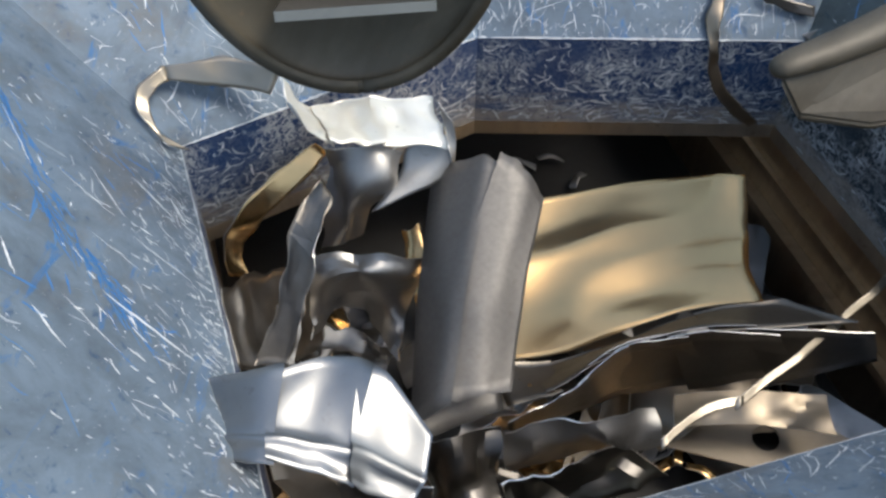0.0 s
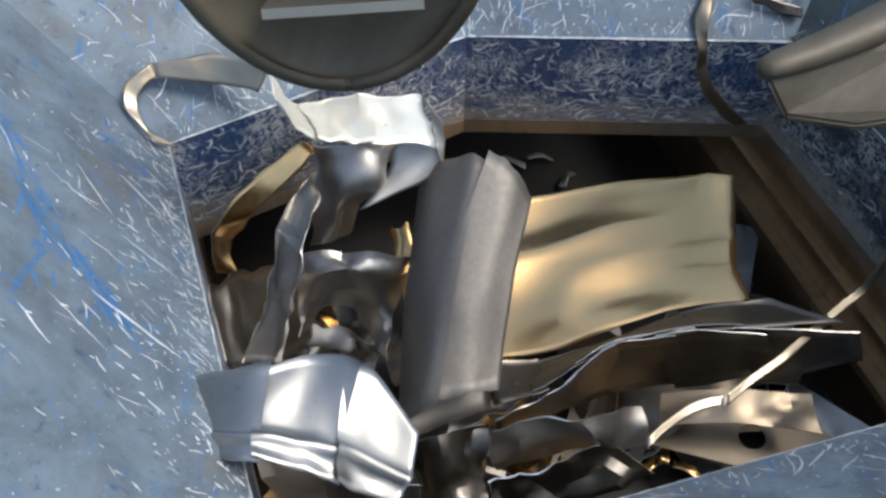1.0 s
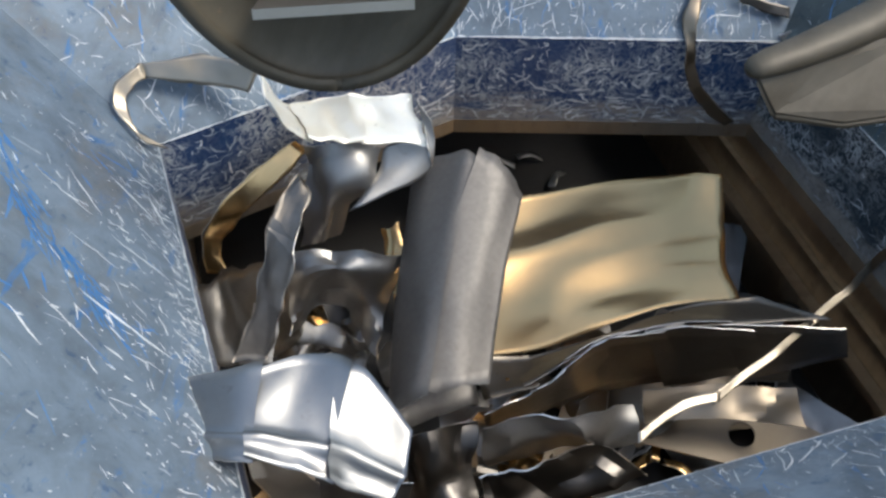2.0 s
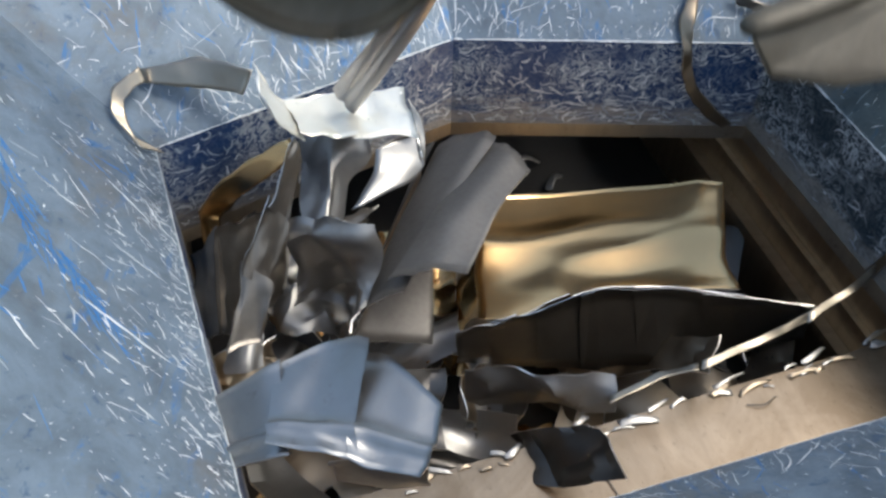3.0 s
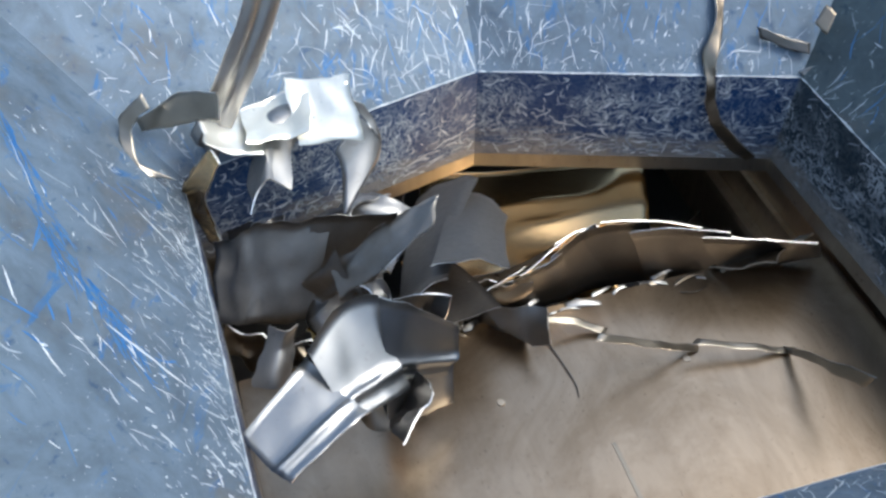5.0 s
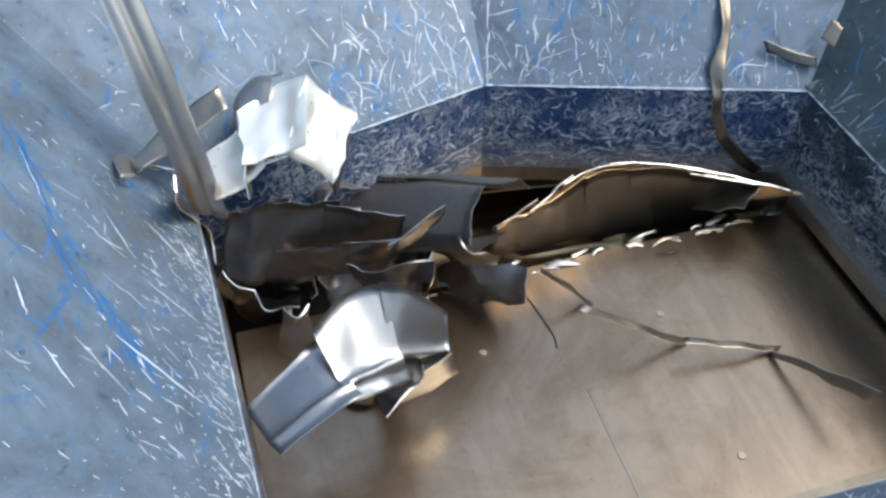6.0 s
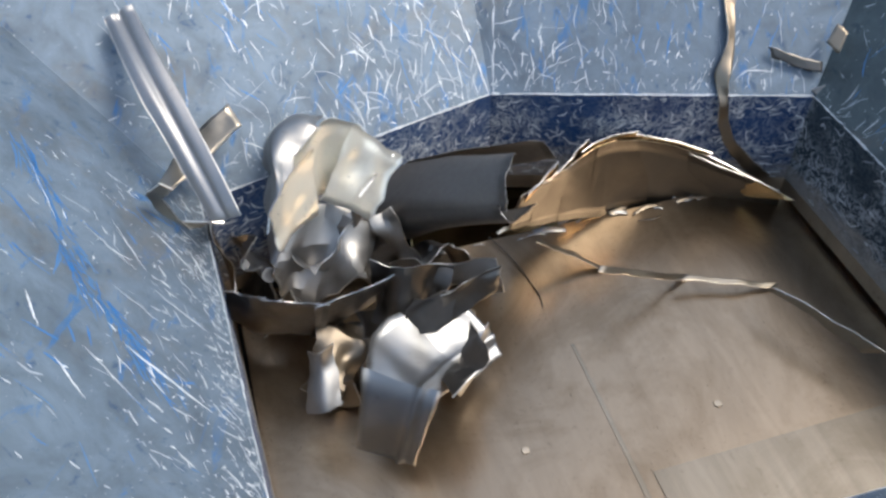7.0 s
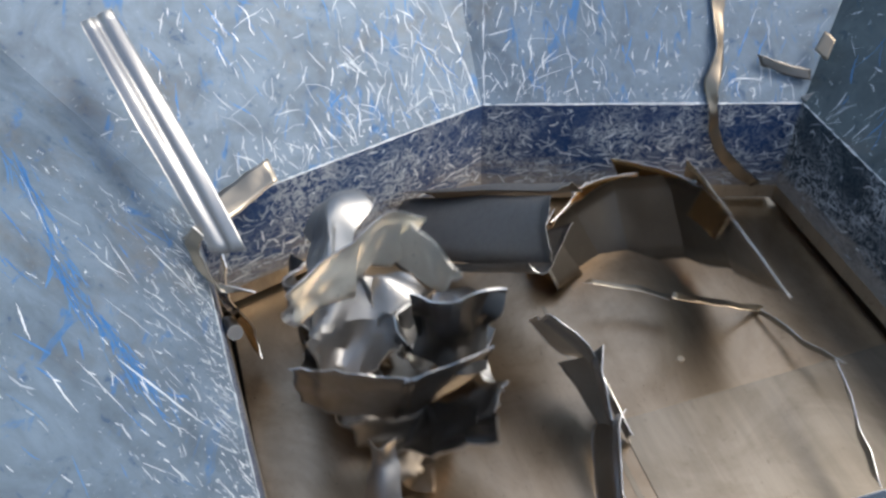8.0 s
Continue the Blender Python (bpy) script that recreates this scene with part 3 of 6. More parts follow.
SHAPES['side_strip'] = [
    [(-0.025, 0.063, 0.033), (0.021, 0.04, 0.053), (0.056, 0.063, 0.033)],
    [(-0.044, 0.009, -0.007), (0.002, -0.013, 0.013), (0.039, 0.009, -0.007)],
    [(-0.062, -0.052, -0.047), (-0.013, -0.07, -0.027), (0.027, -0.048, -0.047)],
]
SHAPES['heap_sheet'] = [
    [(-0.101, 0.035, 0.071), (-0.019, 0.056, 0.071), (0.097, 0.081, 0.051)],
    [(-0.09, -0.008, -0.009), (-0.006, -0.004, 0.011), (0.092, 0.034, -0.009)],
    [(-0.07, -0.076, -0.069), (0.006, -0.071, -0.049), (0.091, -0.049, -0.069)],
]
SHAPES['right_offcut'] = [
    [(-0.201, 0.035, 0.02), (0.007, 0.052, 0.02), (0.193, 0.035, 0.02)],
    [(-0.2, -0.03, -0.04), (0.001, -0.025, -0.02), (0.2, -0.068, 0)],
]
SHAPES['torn_strip_0'] = [
    [(-0.104, -0.057, 0.005), (-0.106, -0.079, -0.005)],
    [(0.007, 0.03, 0.005), (0.005, 0.007, -0.005)],
    [(0.098, 0.054, 0.005), (0.095, 0.031, -0.005)],
]
SHAPES['torn_strip_1'] = [
    [(-0.148, -0.1, 0.005), (-0.15, -0.123, -0.005)],
    [(-0.006, 0.003, 0.005), (-0.009, -0.021, -0.005)],
    [(0.16, 0.137, 0.005), (0.156, 0.11, -0.005)],
]
SHAPES['torn_strip_2'] = [
    [(-0.11, -0.081, 0.005), (-0.114, -0.107, -0.005)],
    [(0.012, 0.018, 0.005), (0.007, -0.009, -0.005)],
    [(0.102, 0.102, 0.005), (0.096, 0.074, -0.005)],
]
SHAPES['torn_strip_3'] = [
    [(-0.128, -0.084, 0.005), (-0.132, -0.113, -0.005)],
    [(0.012, 0.026, 0.005), (-0.005, -0.024, -0.005)],
    [(0.123, 0.1, 0.005), (0.106, 0.039, -0.005)],
]
ROWS['loop_far'] = [
    (0, -0.662, 1.599, 0.963, 0, -0, 0),
    (1.8, -0.662, 1.599, 0.963, 0, -0, 0),
    (3.5, -0.658, 1.591, 0.969, 4, 0.2, -4),
    (4.5, -0.693, 1.579, 1, -16.3, -17.9, -0.7),
    (5.25, -0.692, 1.54, 1.008, 45.5, -1.3, -36),
    (6, -0.691, 1.501, 1.016, 99.6, 36.8, -41),
    (7, -0.62, 1.417, 1.005, 69.9, 1.9, -26.7),
    (8, -0.529, 1.349, 0.934, 55.7, -13.6, -44.1),
]
ROWS['loop_near'] = [
    (0, -0.526, 1.683, 1.008, 0, -0, 0),
    (1.8, -0.526, 1.683, 1.008, 0, -0, 0),
    (3.5, -0.526, 1.657, 1.028, 6.3, -15.4, -17.3),
    (4.5, -0.591, 1.602, 1.066, 28.8, -24.9, -42.5),
    (5.25, -0.607, 1.588, 1.066, -5.4, -34.3, 3.9),
    (6, -0.623, 1.574, 1.067, -36.2, -19.5, 47.2),
    (7, -0.609, 1.582, 1.033, -33.7, -18.9, 57.6),
    (7.5, -0.554, 1.573, 0.977, -37.5, 4.1, 86.2),
    (8, -0.516, 1.539, 0.952, -32.1, -15.4, 50.8),
]
ROWS['bow_curl'] = [
    (0, -0.034, 1.564, 0.869, 0, -0, 0),
    (1.8, -0.034, 1.564, 0.869, 0, -0, 0),
    (3.5, -0.061, 1.58, 0.882, -17, 14.1, 19.9),
    (4.5, -0.176, 1.685, 0.902, -13.6, -0.7, 27.4),
    (5.25, -0.232, 1.669, 0.915, 23.7, -23.6, 35.2),
    (6, -0.287, 1.653, 0.928, 69.3, -45.9, 23.9),
    (7, -0.224, 1.578, 0.905, 76.8, -39.1, 20.9),
    (7.5, -0.077, 1.55, 0.902, 71.2, -31.8, 17.7),
    (8, -0.087, 1.316, 0.818, 72.8, -35.4, 3.7),
]
ROWS['hanging_sheet'] = [
    (0, -0.226, 1.528, 0.751, 0, -0, 0),
    (1.8, -0.226, 1.528, 0.751, 0, -0, 0),
    (3.5, -0.24, 1.631, 0.742, -70.1, 11.5, 15.6),
    (4.5, -0.348, 1.581, 0.865, -76, 5.8, 16.1),
    (6, -0.461, 1.616, 1.027, -89, -42.6, 29.3),
    (7, -0.414, 1.593, 0.971, -77.7, -21.9, 19.3),
    (7.5, -0.266, 1.636, 0.925, -85.2, -22.3, 29.2),
    (8, -0.271, 1.458, 0.915, -86.8, -5, 18.1),
]
ROWS['gold_strip'] = [
    (0, -0.449, 1.511, 0.706, 0, -0, 0),
    (1.8, -0.449, 1.511, 0.706, 0, -0, 0),
    (3.5, -0.476, 1.578, 0.741, 18.9, -6.7, -30.2),
    (4.5, -0.536, 1.545, 0.819, 29.5, -16.6, -41.2),
    (6, -0.6, 1.446, 0.923, 37.9, -12.9, -82.2),
    (7, -0.587, 1.499, 0.791, 32, -20.3, -85.8),
    (8, -0.521, 1.389, 0.746, 40, -26.9, -74.5),
]
ROWS['crushed_can'] = [
    (0, -0.211, 1.355, 0.587, 0, -0, 0),
    (1.8, -0.211, 1.355, 0.587, 0, -0, 0),
    (3.5, -0.231, 1.433, 0.702, -3.2, -33, -31),
    (4.5, -0.246, 1.563, 0.594, -38.3, -22, -5.9),
    (6, -0.227, 1.638, 0.612, -51.9, 2.4, 2.4),
    (7, -0.358, 1.584, 0.716, -50.8, 15, 8.7),
    (7.5, -0.245, 1.605, 0.691, -51.7, 13.9, -1.7),
    (8, -0.214, 1.389, 0.694, -61.9, 6.6, -4.7),
]
ROWS['curled_scrap'] = [
    (0, 0.332, 0.979, 0.528, 0, -0, 0),
    (1.8, 0.332, 0.979, 0.528, 0, -0, 0),
    (2.8, 0.311, 1.053, 0.546, 8.6, -6.5, -17.2),
    (3.5, 0.246, 1.207, 0.53, 8.7, -23.7, -28.3),
    (4.5, 0.18, 1.31, 0.515, 24.3, -35.7, -44.9),
    (6, 0.091, 1.525, 0.583, 14.4, -33.5, -49.7),
    (7, -0.021, 1.524, 0.654, 33.1, -22.7, -36.3),
    (8, -0.008, 1.348, 0.676, 4.4, -28.4, -59),
]
ROWS['gold_scrap'] = [
    (0, 0.29, 0.892, 0.473, 0, -0, 0),
    (1.8, 0.29, 0.892, 0.473, 0, -0, 0),
    (2.8, 0.29, 0.911, 0.523, -17.9, -38, -41.3),
    (3.5, 0.295, 0.95, 0.665, 18.4, -54.4, -93.6),
    (4.5, 0.021, 1.023, 0.706, 7, -42.4, -97.2),
    (6, -0.13, 1.228, 0.644, -19.2, -34.3, -97.2),
    (7, 0.002, 1.309, 0.642, -23.4, -33.1, -99.3),
    (7.5, -0.203, 1.324, 0.652, 14.3, -37.1, -64.2),
    (8, -0.029, 1.058, 0.719, -41.3, -49, -51.1),
]
ROWS['side_strip'] = [
    (0, -0.377, 1.199, 0.627, 0, -0, 0),
    (1.8, -0.377, 1.199, 0.627, 0, -0, 0),
    (2.8, -0.401, 1.182, 0.636, 5.5, -0.6, 13.3),
    (3.5, -0.389, 1.155, 0.707, 0.1, 2.3, 12.1),
    (4.5, -0.383, 1.154, 0.685, 0.6, 6.5, 9.1),
    (6, -0.379, 1.343, 0.618, 46.9, -9.9, 3.6),
    (7, -0.311, 1.171, 0.696, 12.5, -22.3, 3.8),
    (7.5, -0.304, 1.044, 0.749, -0.6, -18.7, 0.6),
    (8, -0.152, 0.986, 0.65, 20.8, -24.9, -9),
]
ROWS['heap_sheet'] = [
    (0, 0.04, 0.909, 0.489, 0, -0, 0),
    (1.8, 0.04, 0.909, 0.489, 0, -0, 0),
    (2.8, -0.03, 1.017, 0.52, -5.4, -6, -5.6),
    (3.5, -0.046, 1.06, 0.685, -28.3, -9.7, -2.4),
    (4.5, -0.065, 1.145, 0.743, 30.1, 1.6, -28),
    (6, -0.142, 1.368, 0.724, 36.6, -1.2, -17.4),
    (7, -0.127, 1.373, 0.743, 22, 13.4, -9.8),
    (7.5, -0.079, 1.365, 0.829, 29.1, 11.3, -12.7),
    (8, 0.003, 1.141, 0.945, 32.8, 14.2, -4.6),
]
ROWS['right_offcut'] = [
    (0, 0.794, 1.158, 0.34, 0, -0, 0),
    (1.8, 0.794, 1.158, 0.34, 0, -0, 0),
    (2.8, 0.598, 1.214, 0.448, 13, -49.2, -36.9),
    (3.5, 0.682, 1.361, 0.453, -24, -34.3, -29.4),
    (4.5, 0.761, 1.539, 0.505, -21.4, -32.9, -26.3),
    (6, 0.74, 1.914, 0.53, -4.2, -35, -41.2),
    (7, 0.657, 2.25, 0.30, 22.6, -30.9, -44.9),
    (8, 0.60, 2.45, 0.20, 15.4, 8.7, -12.4),
]
ROWS['torn_strip_0'] = [
    (0, 0.579, 0.986, 0.615, -0.4, -0.3, -0.1),
    (1.8, 0.579, 0.986, 0.615, -0.4, -0.3, -0.1),
    (2.8, 0.555, 1.028, 0.648, -38.8, -24.4, -2.7),
    (3.5, 0.472, 1.18, 0.599, -39.9, -4.7, 2.9),
    (4.5, 0.356, 1.335, 0.537, -16, -0.1, -21.7),
    (6, 0.313, 1.526, 0.576, -39.8, 32.3, -27.3),
    (7, 0.319, 1.687, 0.561, -45.6, 14.2, -20.4),
    (7.5, 0.339, 1.672, 0.563, -45.5, 15.6, -24.2),
    (8, 0.488, 1.569, 0.584, -35.2, -11.1, -35.1),
]
ROWS['torn_strip_1'] = [
    (0, 0.804, 1.129, 0.615, 0.4, 0.3, -0),
    (1.8, 0.804, 1.129, 0.615, 0.4, 0.3, -0),
    (2.8, 0.832, 1.172, 0.617, -9.7, -2.4, -6.2),
    (3.5, 0.698, 1.242, 0.596, -19.4, 5.7, -13),
    (4.5, 0.56, 1.286, 0.589, -22.6, 18, -16.3),
    (6, 0.473, 1.377, 0.604, -28.1, 22, -30.8),
    (7, 0.502, 1.58, 0.6, -20, 26.1, -15.5),
    (7.5, 0.524, 1.553, 0.597, -17.8, 26.3, -19),
    (8, 0.705, 1.506, 0.598, -27.2, 19.2, -18.4),
]
ROWS['torn_strip_2'] = [
    (0, 1.048, 1.325, 0.615, -0.8, -0.8, 0),
    (1.8, 1.048, 1.325, 0.615, -0.8, -0.8, 0),
    (2.8, 1.065, 1.313, 0.64, -6.1, 0.5, -2),
    (3.5, 0.954, 1.327, 0.596, -9.7, -12.8, -17.5),
    (4.5, 0.821, 1.326, 0.532, -28, -11.4, -32.1),
    (6, 0.732, 1.367, 0.543, -32.4, -7.2, -29.3),
    (7, 0.753, 1.614, 0.53, -21.8, -8.3, -37.8),
    (7.5, 0.758, 1.468, 0.588, -30.1, -12.6, -63.7),
    (7.67, 0.807, 1.453, 0.576, 2, -4.1, -75),
    (7.83, 0.855, 1.439, 0.563, 32.2, 9, -80.2),
    (8, 0.903, 1.424, 0.551, 63.3, 22.9, -77.8),
]
ROWS['torn_strip_3'] = [
    (0, 1.166, 1.39, 0.731, 83.2, -38.8, -88.9),
    (1.8, 1.166, 1.39, 0.731, 83.2, -38.8, -88.9),
    (2.8, 1.171, 1.362, 0.747, 86.4, -36.3, -91.4),
    (3.5, 1.155, 1.418, 0.628, 80.5, -34.1, -91.6),
    (4.5, 0.976, 1.23, 0.61, 83.6, -7.6, -76.2),
    (6, 0.915, 1.254, 0.586, 77.1, 6.8, -63.2),
    (7, 0.936, 1.415, 0.608, 67.7, 31, -59.5),
    (7.5, 0.822, 1.098, 0.739, 73.7, 47, -82.8),
    (8, 0.923, 1.107, 0.645, 86.9, 47.6, -87.4),
]

PIPE_ROWS = [(0, -0.476, 1.273, 0.500, 55, 10, 20), (1.8, -0.476, 1.273, 0.500, 55, 10, 20), (3.5, -0.484, 1.343, 0.560, 55, 10, 20), (4.5, -0.487, 1.386, 0.620, 55, 10, 20), (6, -0.535, 1.578, 0.680, 55, 10, 20), (7, -0.496, 1.520, 0.680, 55, 10, 20), (8, -0.549, 1.392, 0.660, 55, 10, 20)]
BALL_ROWS = [
    [(0, -0.430, 1.439, 0.240, 42, 32, -35), (1.8, -0.430, 1.439, 0.240, 42, 32, -35), (3.5, -0.430, 1.559, 0.560, 42, 32, -35), (4.5, -0.432, 1.494, 0.580, 54, 40, -45), (6, -0.454, 1.639, 0.620, 72, 54, -60), (7, -0.544, 1.574, 0.620, 84, 63, -70), (7.5, -0.543, 1.618, 0.640, 90, 68, -75), (8, -0.373, 1.443, 0.640, 96, 72, -80)],
    [(0, -0.293, 1.374, 0.240, 62, 16, -5), (1.8, -0.293, 1.374, 0.240, 62, 16, -5), (3.5, -0.293, 1.494, 0.520, 62, 16, -5), (4.5, -0.252, 1.435, 0.560, 74, 26, -15), (6, -0.204, 1.535, 0.580, 92, 39, -30), (7, -0.169, 1.633, 0.600, 104, 48, -40), (7.5, -0.163, 1.638, 0.610, 110, 52, -45), (8, -0.216, 1.457, 0.620, 116, 57, -50)],
    [(0, -0.470, 1.163, 0.240, 82, 2, 25), (1.8, -0.470, 1.163, 0.240, 82, 2, 25), (3.5, -0.470, 1.283, 0.460, 82, 2, 25), (4.5, -0.428, 1.264, 0.500, 94, 10, 15), (6, -0.517, 1.490, 0.560, 112, 24, 0), (7, -0.368, 1.451, 0.580, 124, 33, -10), (7.5, -0.333, 1.450, 0.600, 130, 38, -15), (8, -0.274, 1.242, 0.600, 136, 42, -20)],
    [(0, 0.181, 1.138, 0.240, 102, -14, 55), (1.8, 0.181, 1.138, 0.240, 102, -14, 55), (3.5, 0.181, 1.258, 0.440, 102, -14, 55), (4.5, 0.160, 1.365, 0.500, 114, -4, 45), (6, -0.009, 1.616, 0.560, 132, 9, 30), (7, -0.030, 1.630, 0.580, 144, 18, 20), (7.5, -0.009, 1.624, 0.600, 150, 22, 15), (8, 0.002, 1.315, 0.610, 156, 27, 10)],
    [(0, -0.182, 1.529, 0.240, 122, -28, 85), (1.8, -0.182, 1.529, 0.240, 122, -28, 85), (3.5, -0.182, 1.649, 0.480, 122, -28, 85), (4.5, -0.204, 1.613, 0.560, 134, -20, 75), (6, -0.372, 1.727, 0.620, 152, -6, 60), (7, -0.349, 1.640, 0.660, 164, 3, 50), (7.5, -0.251, 1.658, 0.680, 170, 8, 45), (8, -0.054, 1.420, 0.660, 176, 12, 40)],
    [(0, -0.078, 0.998, 0.240, 142, -44, 115), (1.8, -0.078, 0.998, 0.240, 142, -44, 115), (3.5, -0.078, 1.118, 0.400, 142, -44, 115), (4.5, -0.123, 1.135, 0.500, 154, -34, 105), (6, -0.205, 1.299, 0.550, 172, -21, 90), (7, -0.297, 1.313, 0.570, 184, -12, 80), (7.5, -0.347, 1.249, 0.560, 190, -8, 75), (8, -0.080, 1.116, 0.570, 196, -3, 70)],
]



SMUT = steel("smutty_grey_sheet", (0.27, 0.25, 0.225), 0.43, 0.55, bump=0.15, spots=0.35, stain=0.4)
GALV = steel("dull_galvanised_bracket", (0.38, 0.38, 0.375), 0.36, 0.7, bump=0.12, spots=0.25)
CURL = steel("matt_grey_back", (0.20, 0.19, 0.18), 0.60, 0.8, bump=0.08, spots=0.2)
WARM = steel("warm_ribbon", (0.36, 0.32, 0.26), 0.36, 0.75, bump=0.06)
# Outer face turned to the ram: its shade is mixed into this dull brown.
FLANGE = steel("dull_brown_shaded", (0.18, 0.16, 0.135), 0.42, 0.7, bump=0.1)
LOOKS = [
    ("scrap_strip", "narrow warm steel strip bent over the heap", [("gold_strip", GOLD, GOLD, 0.004)]),
    ("crushed_can", "small crushed bright steel container", [("crushed_can", SILVER, GREY, 0.022)]),
    ("torn_strip", "narrow torn steel strip with a ragged silver edge", [("torn_strip_%d" % k, WARM, SILVER, 0.006) for k in range(4)]),
    ("curled_scrap", "curled dull steel offcut ahead of the ram", [("curled_scrap", GREY, GREY, 0.014)]),
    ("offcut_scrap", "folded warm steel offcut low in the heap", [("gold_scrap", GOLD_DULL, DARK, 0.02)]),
    ("side_scrap", "grey ribbed steel strip beside the hopper side", [("side_strip", GREY, GREY, 0.012)]),
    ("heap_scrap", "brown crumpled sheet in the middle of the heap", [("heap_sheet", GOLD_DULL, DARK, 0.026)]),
    ("chamber_scrap", "warm steel offcut ahead of the ram edge", [("right_offcut", GOLD_DULL, GOLD_DULL, 0.012)]),
]
RIBBON = [("loop_far", WARM, WARM, 0.004), ("loop_near", WARM, WARM, 0.005), ("bow_curl", GREY, GREY, 0.004), ("hanging_sheet", WARM, GREY, 0.016)]
MOVERS = {}


def build_scrap():
    for k, (name, label, bits) in enumerate(LOOKS):
        e = thing(name, label, "scrap metal") if len(bits) > 1 else None
        for q, (bit, front, back, dents) in enumerate(bits):
            chain = e is not None
            o = sheet("strip_piece" if chain else name, SHAPES[bit], front, back, dents, 0.001 if chain else 0.006, parent=e, seed=k * 7, thick=0.0018 if chain else 0.0035, steps=6 if chain else 7, facets=dents > 0.0115, joined=chain)
            if not e:
                tagged(o, label, "scrap metal")
            MOVERS[bit] = o


build_scrap()


# ---- sheets that bend while they move, as chains of rigid pieces ----
BENDS = {}
BENDS['curl'] = {}
BENDS['curl'][0] = [
    [(0.155, 1.071, 0.59), (0.052, 1.04, 0.604), (-0.036, 0.987, 0.634), (-0.064, 0.991, 0.54), (-0.037, 1.005, 0.477), (0.145, 1.086, 0.457)],
    [(0.204, 1.265, 0.718), (0.114, 1.268, 0.749), (0.02, 1.267, 0.756), (-0.058, 1.27, 0.668), (-0.027, 1.281, 0.599), (0.107, 1.313, 0.555)],
    [(0.271, 1.453, 0.838), (0.188, 1.504, 0.87), (0.098, 1.553, 0.882), (-0.002, 1.569, 0.81), (-0.028, 1.563, 0.72), (0.04, 1.553, 0.648)],
]
BENDS['curl'][3] = [
    [(0.113, 1.26, 0.774), (0.016, 1.262, 0.774), (-0.078, 1.261, 0.708), (-0.139, 1.247, 0.611), (-0.143, 1.247, 0.535), (0.028, 1.294, 0.464)],
    [(0.176, 1.494, 0.763), (0.101, 1.526, 0.761), (0.026, 1.544, 0.709), (-0.059, 1.536, 0.625), (-0.076, 1.539, 0.558), (0.033, 1.541, 0.476)],
    [(0.294, 1.662, 0.658), (0.271, 1.744, 0.692), (0.198, 1.813, 0.685), (0.069, 1.844, 0.665), (0.002, 1.831, 0.599), (0.015, 1.803, 0.503)],
]
BENDS['curl'][3.5] = [
    [(0.097, 1.289, 0.809), (0.018, 1.277, 0.825), (-0.079, 1.263, 0.768), (-0.144, 1.239, 0.683), (-0.122, 1.222, 0.615), (0.065, 1.271, 0.586)],
    [(0.173, 1.508, 0.769), (0.089, 1.539, 0.768), (0.002, 1.551, 0.725), (-0.083, 1.523, 0.635), (-0.082, 1.511, 0.569), (0.046, 1.509, 0.519)],
    [(0.292, 1.691, 0.693), (0.238, 1.771, 0.706), (0.158, 1.828, 0.679), (0.027, 1.844, 0.64), (-0.027, 1.814, 0.56), (-0.024, 1.762, 0.469)],
]
BENDS['curl'][4] = [
    [(0.111, 1.278, 0.84), (0.025, 1.269, 0.848), (-0.07, 1.255, 0.783), (-0.134, 1.24, 0.701), (-0.096, 1.226, 0.643), (0.108, 1.272, 0.641)],
    [(0.16, 1.48, 0.73), (0.097, 1.519, 0.756), (0.018, 1.54, 0.728), (-0.075, 1.528, 0.659), (-0.047, 1.51, 0.6), (0.091, 1.509, 0.569)],
    [(0.265, 1.636, 0.593), (0.272, 1.722, 0.658), (0.209, 1.796, 0.669), (0.08, 1.832, 0.658), (0.012, 1.813, 0.591), (0.029, 1.76, 0.505)],
]
BENDS['curl'][4.5] = [
    [(0.125, 1.279, 0.857), (0.027, 1.273, 0.859), (-0.072, 1.257, 0.8), (-0.124, 1.235, 0.72), (-0.074, 1.223, 0.679), (0.119, 1.29, 0.688)],
    [(0.179, 1.477, 0.741), (0.106, 1.516, 0.758), (0.018, 1.54, 0.73), (-0.074, 1.52, 0.656), (-0.048, 1.503, 0.601), (0.09, 1.513, 0.583)],
    [(0.243, 1.625, 0.571), (0.273, 1.712, 0.636), (0.208, 1.787, 0.643), (0.078, 1.827, 0.634), (-0.004, 1.809, 0.577), (0.003, 1.751, 0.493)],
]
BENDS['curl'][6] = [
    [(0.209, 1.664, 0.794), (0.174, 1.627, 0.888), (0.084, 1.528, 0.919), (0.022, 1.43, 0.902), (0.053, 1.413, 0.837), (0.138, 1.578, 0.756)],
    [(0.039, 1.791, 0.69), (-0.022, 1.773, 0.753), (-0.1, 1.705, 0.764), (-0.158, 1.599, 0.74), (-0.135, 1.562, 0.676), (-0.046, 1.638, 0.603)],
    [(-0.133, 1.9, 0.572), (-0.212, 1.927, 0.618), (-0.303, 1.901, 0.615), (-0.358, 1.8, 0.574), (-0.338, 1.725, 0.519), (-0.258, 1.702, 0.461)],
]
